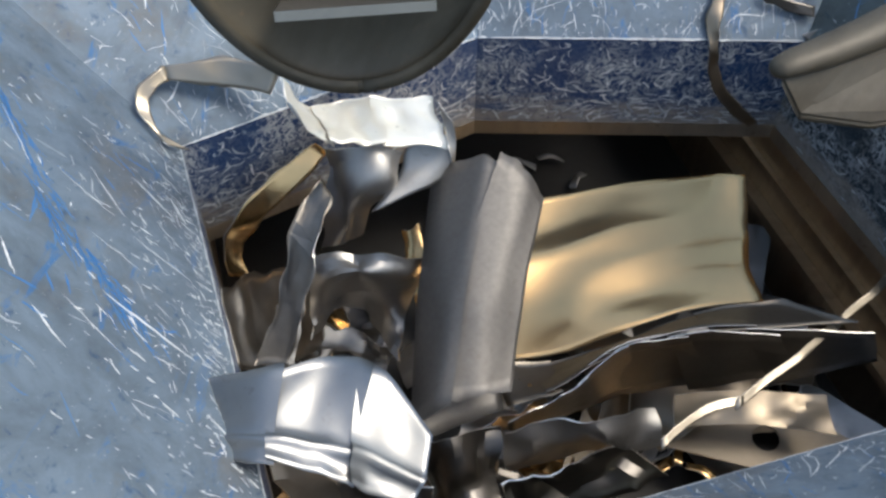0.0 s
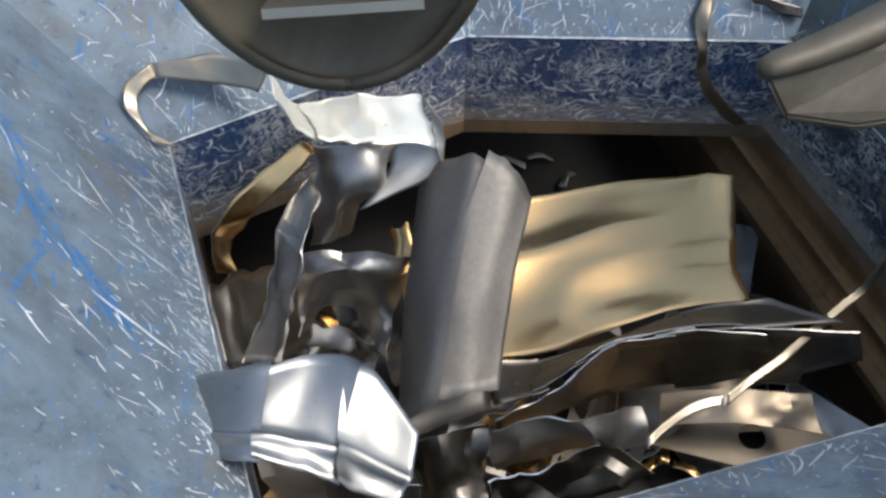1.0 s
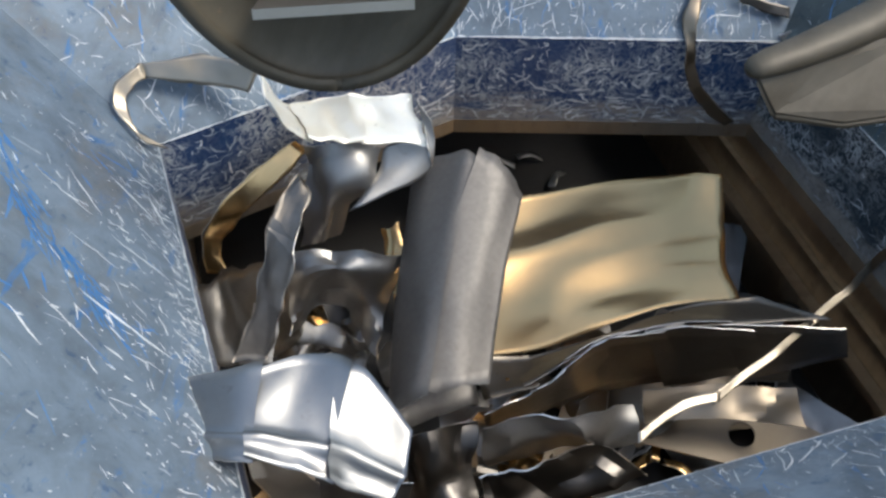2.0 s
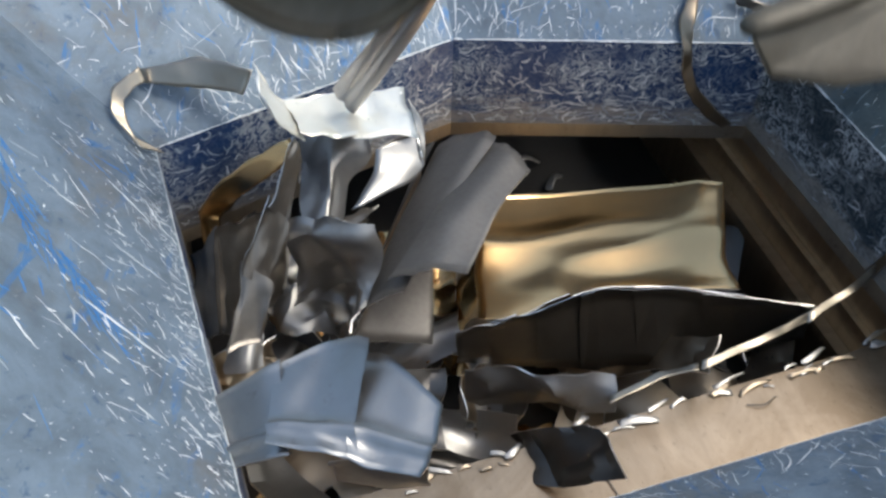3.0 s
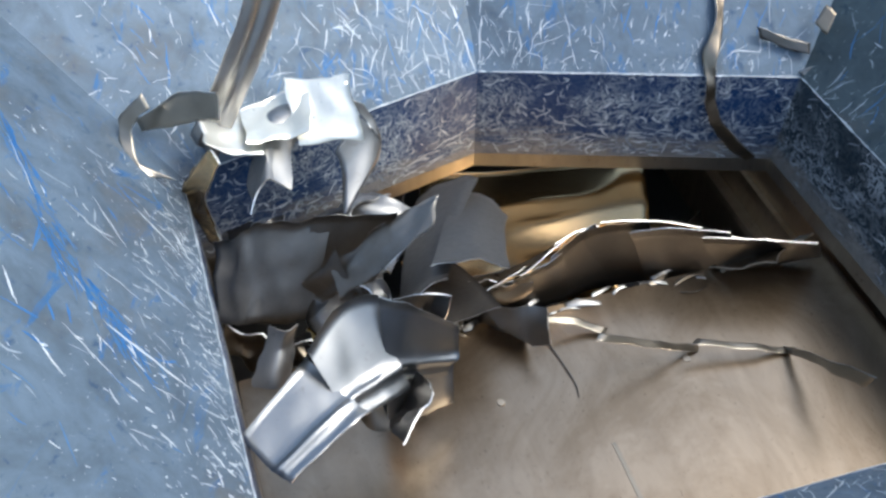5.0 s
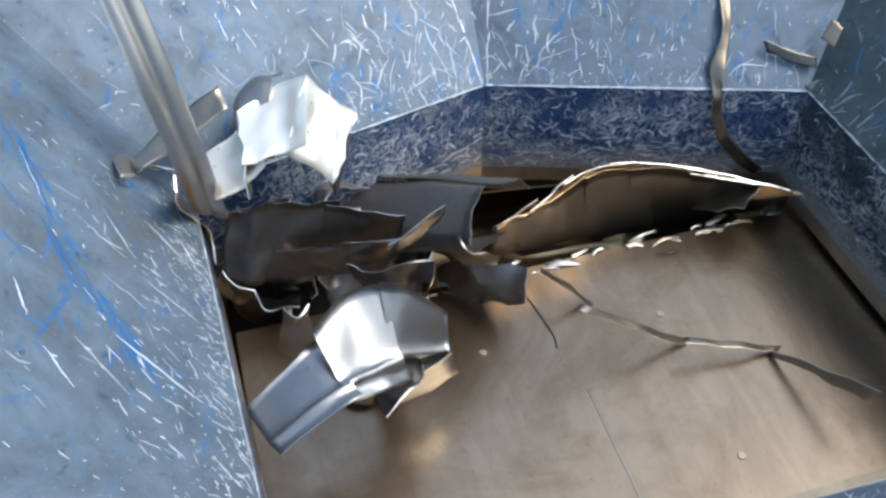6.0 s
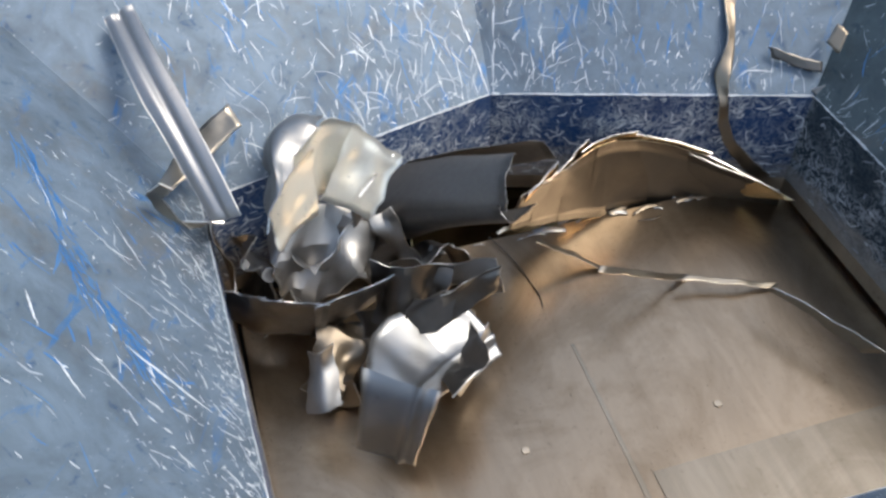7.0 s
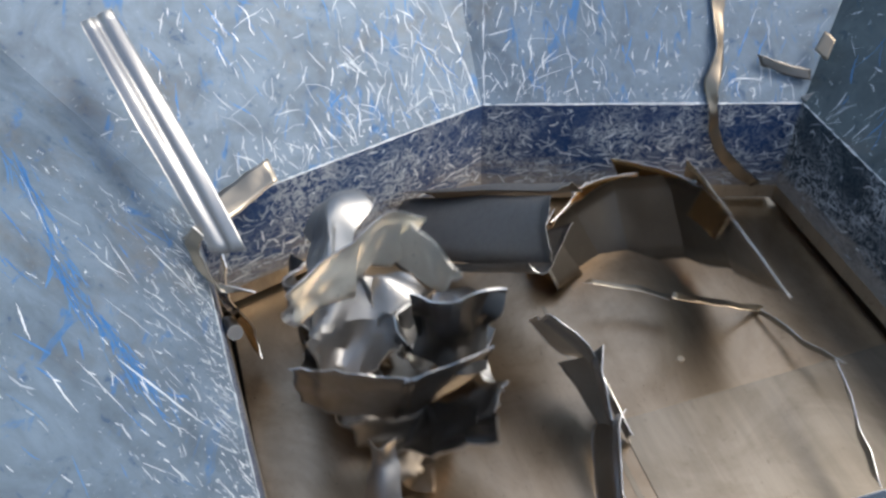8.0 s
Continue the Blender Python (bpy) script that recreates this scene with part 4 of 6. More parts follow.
BENDS['curl'][6.5] = [
    [(0.262, 1.749, 0.856), (0.197, 1.725, 0.957), (0.103, 1.628, 0.996), (0.057, 1.524, 0.972), (0.092, 1.511, 0.906), (0.16, 1.68, 0.816)],
    [(0.093, 1.851, 0.719), (0.02, 1.843, 0.783), (-0.066, 1.78, 0.805), (-0.127, 1.67, 0.794), (-0.11, 1.625, 0.735), (-0.029, 1.712, 0.662)],
    [(-0.072, 1.936, 0.574), (-0.161, 1.959, 0.604), (-0.258, 1.943, 0.613), (-0.331, 1.846, 0.607), (-0.326, 1.759, 0.567), (-0.244, 1.741, 0.512)],
]
BENDS['curl'][7] = [
    [(0.267, 1.735, 0.869), (0.211, 1.709, 0.971), (0.131, 1.6, 0.992), (0.096, 1.499, 0.958), (0.129, 1.483, 0.89), (0.192, 1.659, 0.814)],
    [(0.093, 1.835, 0.74), (0.03, 1.838, 0.811), (-0.051, 1.767, 0.827), (-0.099, 1.657, 0.802), (-0.079, 1.616, 0.737), (0.003, 1.699, 0.661)],
    [(-0.085, 1.917, 0.607), (-0.161, 1.963, 0.648), (-0.256, 1.944, 0.662), (-0.317, 1.841, 0.639), (-0.297, 1.765, 0.586), (-0.217, 1.746, 0.524)],
]
BENDS['curl'][7.5] = [
    [(0.302, 1.683, 0.885), (0.257, 1.653, 0.98), (0.198, 1.533, 0.964), (0.155, 1.43, 0.927), (0.191, 1.424, 0.871), (0.27, 1.622, 0.878)],
    [(0.145, 1.802, 0.757), (0.083, 1.801, 0.827), (0.018, 1.722, 0.819), (-0.017, 1.617, 0.772), (0.026, 1.598, 0.714), (0.124, 1.699, 0.69)],
    [(-0.017, 1.909, 0.623), (-0.096, 1.946, 0.668), (-0.186, 1.917, 0.671), (-0.211, 1.82, 0.604), (-0.152, 1.775, 0.544), (-0.054, 1.775, 0.51)],
]
BENDS['curl'][8] = [
    [(0.322, 1.628, 0.882), (0.29, 1.586, 0.971), (0.239, 1.474, 0.976), (0.201, 1.375, 0.953), (0.214, 1.342, 0.9), (0.279, 1.529, 0.889)],
    [(0.151, 1.734, 0.76), (0.104, 1.733, 0.833), (0.054, 1.65, 0.819), (0.026, 1.542, 0.781), (0.048, 1.504, 0.724), (0.136, 1.609, 0.705)],
    [(-0.019, 1.84, 0.639), (-0.089, 1.878, 0.692), (-0.165, 1.831, 0.673), (-0.185, 1.73, 0.613), (-0.136, 1.677, 0.555), (-0.041, 1.691, 0.527)],
]
BENDS['floor'] = {}
BENDS['floor'][0] = [
    [(0.153, 1.749, 0.496), (0.335, 1.787, 0.487), (0.513, 1.798, 0.514), (0.661, 1.764, 0.583), (0.79, 1.706, 0.668)],
    [(0.146, 1.509, 0.465), (0.314, 1.54, 0.438), (0.493, 1.565, 0.457), (0.652, 1.556, 0.523), (0.79, 1.517, 0.614)],
    [(0.139, 1.272, 0.438), (0.288, 1.287, 0.389), (0.469, 1.332, 0.407), (0.64, 1.366, 0.486), (0.795, 1.346, 0.578)],
]
BENDS['floor'][3] = [
    [(0.182, 1.826, 0.404), (0.366, 1.857, 0.428), (0.552, 1.862, 0.457), (0.717, 1.828, 0.504), (0.867, 1.773, 0.558)],
    [(0.162, 1.587, 0.436), (0.334, 1.608, 0.443), (0.515, 1.627, 0.464), (0.687, 1.617, 0.492), (0.851, 1.58, 0.523)],
    [(0.139, 1.352, 0.471), (0.296, 1.353, 0.478), (0.473, 1.394, 0.487), (0.66, 1.423, 0.481), (0.839, 1.406, 0.493)],
]
BENDS['floor'][3.5] = [
    [(0.164, 1.837, 0.416), (0.347, 1.873, 0.436), (0.529, 1.884, 0.454), (0.695, 1.856, 0.493), (0.846, 1.808, 0.545)],
    [(0.15, 1.596, 0.441), (0.322, 1.621, 0.446), (0.499, 1.647, 0.467), (0.671, 1.643, 0.489), (0.838, 1.613, 0.511)],
    [(0.135, 1.36, 0.466), (0.291, 1.366, 0.481), (0.464, 1.416, 0.512), (0.65, 1.45, 0.503), (0.829, 1.438, 0.492)],
]
BENDS['floor'][4] = [
    [(0.044, 1.875, 0.472), (0.226, 1.919, 0.474), (0.409, 1.939, 0.486), (0.58, 1.918, 0.52), (0.738, 1.876, 0.567)],
    [(0.045, 1.633, 0.475), (0.215, 1.667, 0.466), (0.392, 1.701, 0.489), (0.567, 1.705, 0.506), (0.735, 1.681, 0.539)],
    [(0.045, 1.394, 0.479), (0.201, 1.408, 0.484), (0.372, 1.465, 0.516), (0.556, 1.51, 0.507), (0.737, 1.506, 0.513)],
]
BENDS['floor'][4.5] = [
    [(-0.034, 1.95, 0.524), (0.146, 1.999, 0.501), (0.329, 2.022, 0.491), (0.501, 2.007, 0.509), (0.662, 1.972, 0.542)],
    [(-0.028, 1.708, 0.515), (0.14, 1.746, 0.494), (0.318, 1.784, 0.498), (0.492, 1.793, 0.513), (0.659, 1.777, 0.55)],
    [(-0.022, 1.469, 0.509), (0.134, 1.487, 0.505), (0.306, 1.547, 0.521), (0.486, 1.599, 0.517), (0.665, 1.6, 0.547)],
]
BENDS['floor'][6] = [
    [(-0.107, 2.21, 0.274), (0.073, 2.259, 0.251), (0.256, 2.282, 0.241), (0.428, 2.267, 0.259), (0.589, 2.232, 0.292)],
    [(-0.1, 1.968, 0.265), (0.068, 2.006, 0.244), (0.245, 2.044, 0.248), (0.419, 2.053, 0.263), (0.586, 2.037, 0.3)],
    [(-0.095, 1.729, 0.259), (0.061, 1.747, 0.255), (0.233, 1.807, 0.271), (0.413, 1.859, 0.267), (0.592, 1.86, 0.297)],
]
BENDS['floor'][6.5] = [
    [(-0.131, 2.27, 0.274), (0.049, 2.319, 0.251), (0.232, 2.342, 0.241), (0.404, 2.327, 0.259), (0.565, 2.292, 0.292)],
    [(-0.125, 2.028, 0.265), (0.043, 2.066, 0.244), (0.221, 2.104, 0.248), (0.395, 2.113, 0.263), (0.562, 2.097, 0.3)],
    [(-0.119, 1.789, 0.259), (0.037, 1.807, 0.255), (0.208, 1.867, 0.271), (0.389, 1.919, 0.267), (0.568, 1.92, 0.297)],
]
BENDS['floor'][7] = [
    [(-0.155, 2.33, 0.274), (0.024, 2.379, 0.251), (0.208, 2.402, 0.241), (0.379, 2.387, 0.259), (0.54, 2.352, 0.292)],
    [(-0.149, 2.088, 0.265), (0.019, 2.126, 0.244), (0.197, 2.164, 0.248), (0.37, 2.173, 0.263), (0.538, 2.157, 0.3)],
    [(-0.144, 1.849, 0.259), (0.012, 1.867, 0.255), (0.184, 1.927, 0.271), (0.365, 1.979, 0.267), (0.543, 1.98, 0.297)],
]
BENDS['floor'][7.5] = [
    [(-0.18, 2.39, 0.274), (0, 2.439, 0.251), (0.183, 2.462, 0.241), (0.355, 2.447, 0.259), (0.516, 2.412, 0.292)],
    [(-0.173, 2.148, 0.265), (-0.005, 2.186, 0.244), (0.172, 2.224, 0.248), (0.346, 2.233, 0.263), (0.513, 2.217, 0.3)],
    [(-0.168, 1.909, 0.259), (-0.012, 1.927, 0.255), (0.16, 1.987, 0.271), (0.341, 2.039, 0.267), (0.519, 2.04, 0.297)],
]
BENDS['floor'][8] = [
    [(-0.204, 2.45, 0.274), (-0.024, 2.499, 0.251), (0.159, 2.522, 0.241), (0.331, 2.507, 0.259), (0.492, 2.472, 0.292)],
    [(-0.198, 2.208, 0.265), (-0.03, 2.246, 0.244), (0.148, 2.284, 0.248), (0.322, 2.293, 0.263), (0.489, 2.277, 0.3)],
    [(-0.192, 1.969, 0.259), (-0.036, 1.987, 0.255), (0.136, 2.047, 0.271), (0.316, 2.099, 0.267), (0.495, 2.1, 0.297)],
]
BENDS['flange'] = {}
BENDS['flange'][0] = [
    [(0.157, 1.039, 0.497), (0.289, 1.085, 0.552), (0.418, 1.168, 0.611), (0.638, 1.196, 0.636), (1.004, 1.192, 0.657)],
    [(0.162, 1.074, 0.368), (0.317, 1.131, 0.365), (0.489, 1.195, 0.374), (0.754, 1.211, 0.402), (1.098, 1.22, 0.453)],
]
BENDS['flange'][3] = [
    [(0.083, 1.215, 0.608), (0.242, 1.243, 0.644), (0.403, 1.29, 0.669), (0.622, 1.312, 0.651), (0.977, 1.296, 0.598)],
    [(0.091, 1.228, 0.476), (0.256, 1.223, 0.455), (0.437, 1.229, 0.43), (0.693, 1.277, 0.397), (1.034, 1.353, 0.386)],
]
BENDS['flange'][3.5] = [
    [(0.094, 1.293, 0.567), (0.247, 1.309, 0.604), (0.401, 1.358, 0.638), (0.621, 1.377, 0.629), (0.976, 1.352, 0.584)],
    [(0.099, 1.313, 0.435), (0.262, 1.324, 0.413), (0.44, 1.35, 0.392), (0.7, 1.377, 0.376), (1.044, 1.434, 0.384)],
]
BENDS['flange'][4] = [
    [(0.116, 1.33, 0.565), (0.261, 1.359, 0.6), (0.409, 1.423, 0.628), (0.625, 1.457, 0.614), (0.979, 1.456, 0.559)],
    [(0.114, 1.353, 0.433), (0.273, 1.369, 0.406), (0.445, 1.409, 0.381), (0.698, 1.463, 0.357), (1.035, 1.55, 0.361)],
]
BENDS['flange'][4.5] = [
    [(0.118, 1.37, 0.58), (0.257, 1.401, 0.628), (0.382, 1.484, 0.675), (0.597, 1.495, 0.694), (0.963, 1.462, 0.701)],
    [(0.126, 1.394, 0.448), (0.285, 1.426, 0.435), (0.451, 1.493, 0.433), (0.711, 1.53, 0.459), (1.054, 1.573, 0.526)],
]
BENDS['flange'][6] = [
    [(0.123, 1.666, 0.66), (0.255, 1.729, 0.687), (0.389, 1.818, 0.715), (0.602, 1.857, 0.706), (0.958, 1.827, 0.646)],
    [(0.107, 1.682, 0.527), (0.264, 1.726, 0.494), (0.431, 1.797, 0.469), (0.677, 1.893, 0.454), (1.02, 1.954, 0.468)],
]
BENDS['flange'][6.5] = [
    [(0.141, 1.725, 0.765), (0.271, 1.796, 0.761), (0.399, 1.893, 0.758), (0.588, 1.975, 0.705), (0.929, 1.958, 0.591)],
    [(0.107, 1.708, 0.635), (0.242, 1.779, 0.57), (0.387, 1.872, 0.508), (0.617, 1.986, 0.441), (0.956, 2.08, 0.403)],
]
BENDS['flange'][7] = [
    [(0.176, 1.713, 0.759), (0.286, 1.816, 0.762), (0.408, 1.923, 0.76), (0.611, 1.984, 0.713), (0.94, 1.891, 0.593)],
    [(0.13, 1.718, 0.631), (0.258, 1.804, 0.569), (0.409, 1.888, 0.512), (0.643, 1.986, 0.448), (0.99, 2.01, 0.406)],
]
BENDS['flange'][7.5] = [
    [(0.291, 1.738, 0.803), (0.371, 1.867, 0.814), (0.506, 1.962, 0.806), (0.705, 1.975, 0.718), (1.003, 1.935, 0.523)],
    [(0.244, 1.74, 0.677), (0.327, 1.873, 0.626), (0.46, 1.968, 0.557), (0.687, 2.05, 0.462), (1.019, 2.088, 0.36)],
]
BENDS['flange'][8] = [
    [(0.219, 1.685, 0.614), (0.313, 1.808, 0.64), (0.448, 1.895, 0.677), (0.631, 1.824, 0.762), (0.686, 1.504, 0.901)],
    [(0.31, 1.61, 0.552), (0.385, 1.733, 0.474), (0.554, 1.78, 0.475), (0.746, 1.65, 0.586), (0.806, 1.361, 0.757)],
]
BENDS['lip'] = {}
BENDS['lip'][0] = [
    [(0.139, 1.272, 0.438), (0.288, 1.287, 0.389), (0.469, 1.332, 0.407), (0.64, 1.366, 0.486), (0.795, 1.346, 0.578)],
    [(0.157, 1.045, 0.493), (0.289, 1.091, 0.548), (0.418, 1.174, 0.607), (0.638, 1.202, 0.632), (1.004, 1.198, 0.653)],
]
BENDS['lip'][3] = [
    [(0.139, 1.352, 0.471), (0.296, 1.353, 0.478), (0.473, 1.394, 0.487), (0.66, 1.423, 0.481), (0.839, 1.406, 0.493)],
    [(0.083, 1.221, 0.604), (0.242, 1.249, 0.64), (0.403, 1.296, 0.665), (0.622, 1.318, 0.647), (0.977, 1.302, 0.594)],
]
BENDS['lip'][3.5] = [
    [(0.135, 1.36, 0.466), (0.291, 1.366, 0.481), (0.464, 1.416, 0.512), (0.65, 1.45, 0.503), (0.829, 1.438, 0.492)],
    [(0.094, 1.299, 0.563), (0.247, 1.315, 0.6), (0.401, 1.364, 0.634), (0.621, 1.383, 0.625), (0.976, 1.358, 0.58)],
]
BENDS['lip'][4] = [
    [(0.045, 1.394, 0.479), (0.201, 1.408, 0.484), (0.372, 1.465, 0.516), (0.556, 1.51, 0.507), (0.737, 1.506, 0.513)],
    [(0.116, 1.336, 0.561), (0.261, 1.365, 0.596), (0.409, 1.429, 0.624), (0.625, 1.463, 0.61), (0.979, 1.462, 0.555)],
]
BENDS['lip'][4.5] = [
    [(-0.022, 1.469, 0.509), (0.134, 1.487, 0.505), (0.306, 1.547, 0.521), (0.486, 1.599, 0.517), (0.665, 1.6, 0.547)],
    [(0.118, 1.376, 0.576), (0.257, 1.407, 0.624), (0.382, 1.49, 0.671), (0.597, 1.501, 0.69), (0.963, 1.468, 0.697)],
]
BENDS['lip'][6] = [
    [(0.123, 1.726, 0.54), (0.255, 1.789, 0.567), (0.389, 1.878, 0.595), (0.602, 1.917, 0.586), (0.958, 1.887, 0.526)],
    [(0.123, 1.678, 0.648), (0.255, 1.741, 0.675), (0.389, 1.83, 0.703), (0.602, 1.869, 0.694), (0.958, 1.839, 0.634)],
]
BENDS['lip'][6.5] = [
    [(0.141, 1.785, 0.645), (0.271, 1.856, 0.641), (0.399, 1.953, 0.638), (0.588, 2.035, 0.585), (0.929, 2.018, 0.471)],
    [(0.141, 1.737, 0.753), (0.271, 1.808, 0.749), (0.399, 1.905, 0.746), (0.588, 1.987, 0.693), (0.929, 1.97, 0.579)],
]
BENDS['lip'][7] = [
    [(0.176, 1.773, 0.639), (0.286, 1.876, 0.642), (0.408, 1.983, 0.64), (0.611, 2.044, 0.593), (0.94, 1.951, 0.473)],
    [(0.176, 1.725, 0.747), (0.286, 1.828, 0.75), (0.408, 1.935, 0.748), (0.611, 1.996, 0.701), (0.94, 1.903, 0.581)],
]
BENDS['lip'][7.5] = [
    [(0.291, 1.798, 0.683), (0.371, 1.927, 0.694), (0.506, 2.022, 0.686), (0.705, 2.035, 0.598), (1.003, 1.995, 0.403)],
    [(0.291, 1.75, 0.791), (0.371, 1.879, 0.802), (0.506, 1.974, 0.794), (0.705, 1.987, 0.706), (1.003, 1.947, 0.511)],
]
BENDS['lip'][8] = [
    [(0.219, 1.745, 0.494), (0.313, 1.868, 0.52), (0.448, 1.955, 0.557), (0.631, 1.884, 0.642), (0.686, 1.564, 0.781)],
    [(0.219, 1.697, 0.602), (0.313, 1.82, 0.628), (0.448, 1.907, 0.665), (0.631, 1.836, 0.75), (0.686, 1.516, 0.889)],
]
BENDS['bracket'] = {}
BENDS['bracket'][0] = [
    [(-0.489, 0.898, 0.909), (-0.347, 0.886, 0.974), (-0.219, 0.935, 0.927), (-0.102, 0.909, 0.946), (-0.038, 0.832, 0.821)],
    [(-0.488, 0.856, 0.887), (-0.348, 0.833, 0.951), (-0.228, 0.857, 0.919), (-0.119, 0.841, 0.92), (-0.033, 0.79, 0.824)],
    [(-0.487, 0.815, 0.863), (-0.349, 0.78, 0.927), (-0.238, 0.78, 0.909), (-0.137, 0.774, 0.891), (-0.028, 0.749, 0.826)],
    [(-0.492, 0.798, 0.87), (-0.351, 0.762, 0.939), (-0.232, 0.762, 0.924), (-0.133, 0.748, 0.898), (-0.026, 0.731, 0.838)],
    [(-0.486, 0.788, 0.856), (-0.349, 0.748, 0.927), (-0.23, 0.74, 0.916), (-0.137, 0.726, 0.881), (-0.038, 0.709, 0.828)],
    [(-0.487, 0.764, 0.853), (-0.349, 0.721, 0.93), (-0.223, 0.708, 0.925), (-0.135, 0.686, 0.877), (-0.045, 0.677, 0.833)],
]
BENDS['bracket'][3] = [
    [(-0.443, 0.873, 0.849), (-0.304, 0.907, 0.926), (-0.17, 0.955, 0.983), (-0.061, 0.924, 0.938), (0.052, 0.826, 0.986)],
    [(-0.432, 0.832, 0.834), (-0.298, 0.851, 0.918), (-0.179, 0.878, 0.971), (-0.074, 0.855, 0.951), (0.043, 0.787, 0.982)],
    [(-0.42, 0.793, 0.817), (-0.292, 0.795, 0.908), (-0.187, 0.8, 0.957), (-0.087, 0.786, 0.962), (0.034, 0.749, 0.976)],
    [(-0.423, 0.776, 0.824), (-0.294, 0.779, 0.917), (-0.19, 0.781, 0.973), (-0.091, 0.762, 0.97), (0.024, 0.729, 0.977)],
    [(-0.412, 0.766, 0.81), (-0.283, 0.764, 0.903), (-0.186, 0.759, 0.966), (-0.093, 0.733, 0.951), (0.017, 0.711, 0.953)],
    [(-0.407, 0.742, 0.808), (-0.277, 0.737, 0.903), (-0.187, 0.725, 0.977), (-0.099, 0.691, 0.945), (0.003, 0.679, 0.937)],
]
BENDS['bracket'][3.5] = [
    [(-0.395, 0.773, 0.895), (-0.292, 0.89, 0.946), (-0.177, 0.979, 1.002), (-0.06, 0.93, 1.012), (0.076, 0.917, 0.927)],
    [(-0.364, 0.74, 0.895), (-0.258, 0.856, 0.917), (-0.164, 0.942, 0.934), (-0.056, 0.932, 0.943), (0.074, 0.934, 0.889)],
    [(-0.333, 0.706, 0.893), (-0.226, 0.822, 0.886), (-0.152, 0.905, 0.864), (-0.052, 0.936, 0.873), (0.073, 0.953, 0.852)],
    [(-0.323, 0.699, 0.907), (-0.209, 0.811, 0.896), (-0.136, 0.889, 0.857), (-0.048, 0.926, 0.85), (0.068, 0.946, 0.83)],
    [(-0.309, 0.689, 0.896), (-0.198, 0.804, 0.882), (-0.131, 0.887, 0.834), (-0.047, 0.94, 0.823), (0.062, 0.964, 0.813)],
    [(-0.29, 0.675, 0.903), (-0.175, 0.789, 0.883), (-0.112, 0.869, 0.811), (-0.043, 0.94, 0.783), (0.053, 0.969, 0.78)],
]
BENDS['bracket'][4] = [
    [(-0.368, 0.768, 0.853), (-0.286, 0.899, 0.907), (-0.186, 1.011, 0.966), (-0.06, 0.996, 0.981), (0.076, 0.991, 0.893)],
    [(-0.335, 0.739, 0.864), (-0.243, 0.866, 0.891), (-0.162, 0.967, 0.906), (-0.054, 0.985, 0.912), (0.071, 0.998, 0.852)],
    [(-0.301, 0.71, 0.874), (-0.201, 0.833, 0.873), (-0.139, 0.924, 0.844), (-0.049, 0.975, 0.843), (0.066, 1.008, 0.812)],
    [(-0.293, 0.706, 0.89), (-0.185, 0.827, 0.886), (-0.12, 0.909, 0.841), (-0.045, 0.964, 0.822), (0.063, 0.996, 0.792)],
    [(-0.277, 0.696, 0.884), (-0.171, 0.819, 0.875), (-0.113, 0.904, 0.818), (-0.05, 0.974, 0.793), (0.053, 1.008, 0.772)],
    [(-0.258, 0.686, 0.896), (-0.146, 0.808, 0.881), (-0.09, 0.887, 0.8), (-0.049, 0.97, 0.753), (0.044, 1.005, 0.739)],
]
BENDS['bracket'][4.5] = [
    [(-0.375, 0.831, 0.806), (-0.295, 0.96, 0.867), (-0.201, 1.078, 0.935), (-0.076, 1.071, 0.953), (0.065, 1.066, 0.872)],
    [(-0.341, 0.802, 0.813), (-0.251, 0.929, 0.852), (-0.174, 1.035, 0.876), (-0.066, 1.058, 0.885), (0.06, 1.067, 0.83)],
    [(-0.306, 0.773, 0.818), (-0.207, 0.898, 0.835), (-0.147, 0.993, 0.815), (-0.057, 1.047, 0.817), (0.056, 1.07, 0.788)],
    [(-0.297, 0.767, 0.833), (-0.192, 0.892, 0.849), (-0.128, 0.979, 0.812), (-0.052, 1.036, 0.796), (0.053, 1.061, 0.769)],
    [(-0.281, 0.759, 0.824), (-0.177, 0.886, 0.839), (-0.12, 0.976, 0.789), (-0.056, 1.047, 0.767), (0.046, 1.078, 0.749)],
    [(-0.261, 0.747, 0.833), (-0.152, 0.876, 0.847), (-0.096, 0.96, 0.771), (-0.054, 1.043, 0.726), (0.038, 1.081, 0.716)],
]
BENDS['bracket'][6] = [
    [(-0.422, 1.02, 0.737), (-0.322, 1.127, 0.814), (-0.231, 1.233, 0.892), (-0.118, 1.275, 0.882), (0.016, 1.273, 0.795)],
    [(-0.399, 0.982, 0.747), (-0.288, 1.084, 0.811), (-0.198, 1.175, 0.851), (-0.104, 1.227, 0.83), (0.011, 1.253, 0.758)],
    [(-0.376, 0.944, 0.756), (-0.254, 1.041, 0.805), (-0.166, 1.117, 0.808), (-0.091, 1.18, 0.777), (0.005, 1.234, 0.72)],
    [(-0.374, 0.936, 0.772), (-0.245, 1.029, 0.816), (-0.152, 1.102, 0.802), (-0.086, 1.166, 0.76), (0.003, 1.22, 0.705)],
    [(-0.359, 0.923, 0.767), (-0.23, 1.018, 0.802), (-0.149, 1.095, 0.773), (-0.098, 1.165, 0.727), (-0.015, 1.227, 0.684)],
    [(-0.348, 0.906, 0.781), (-0.211, 0.999, 0.804), (-0.134, 1.076, 0.748), (-0.102, 1.15, 0.689), (-0.029, 1.218, 0.656)],
]
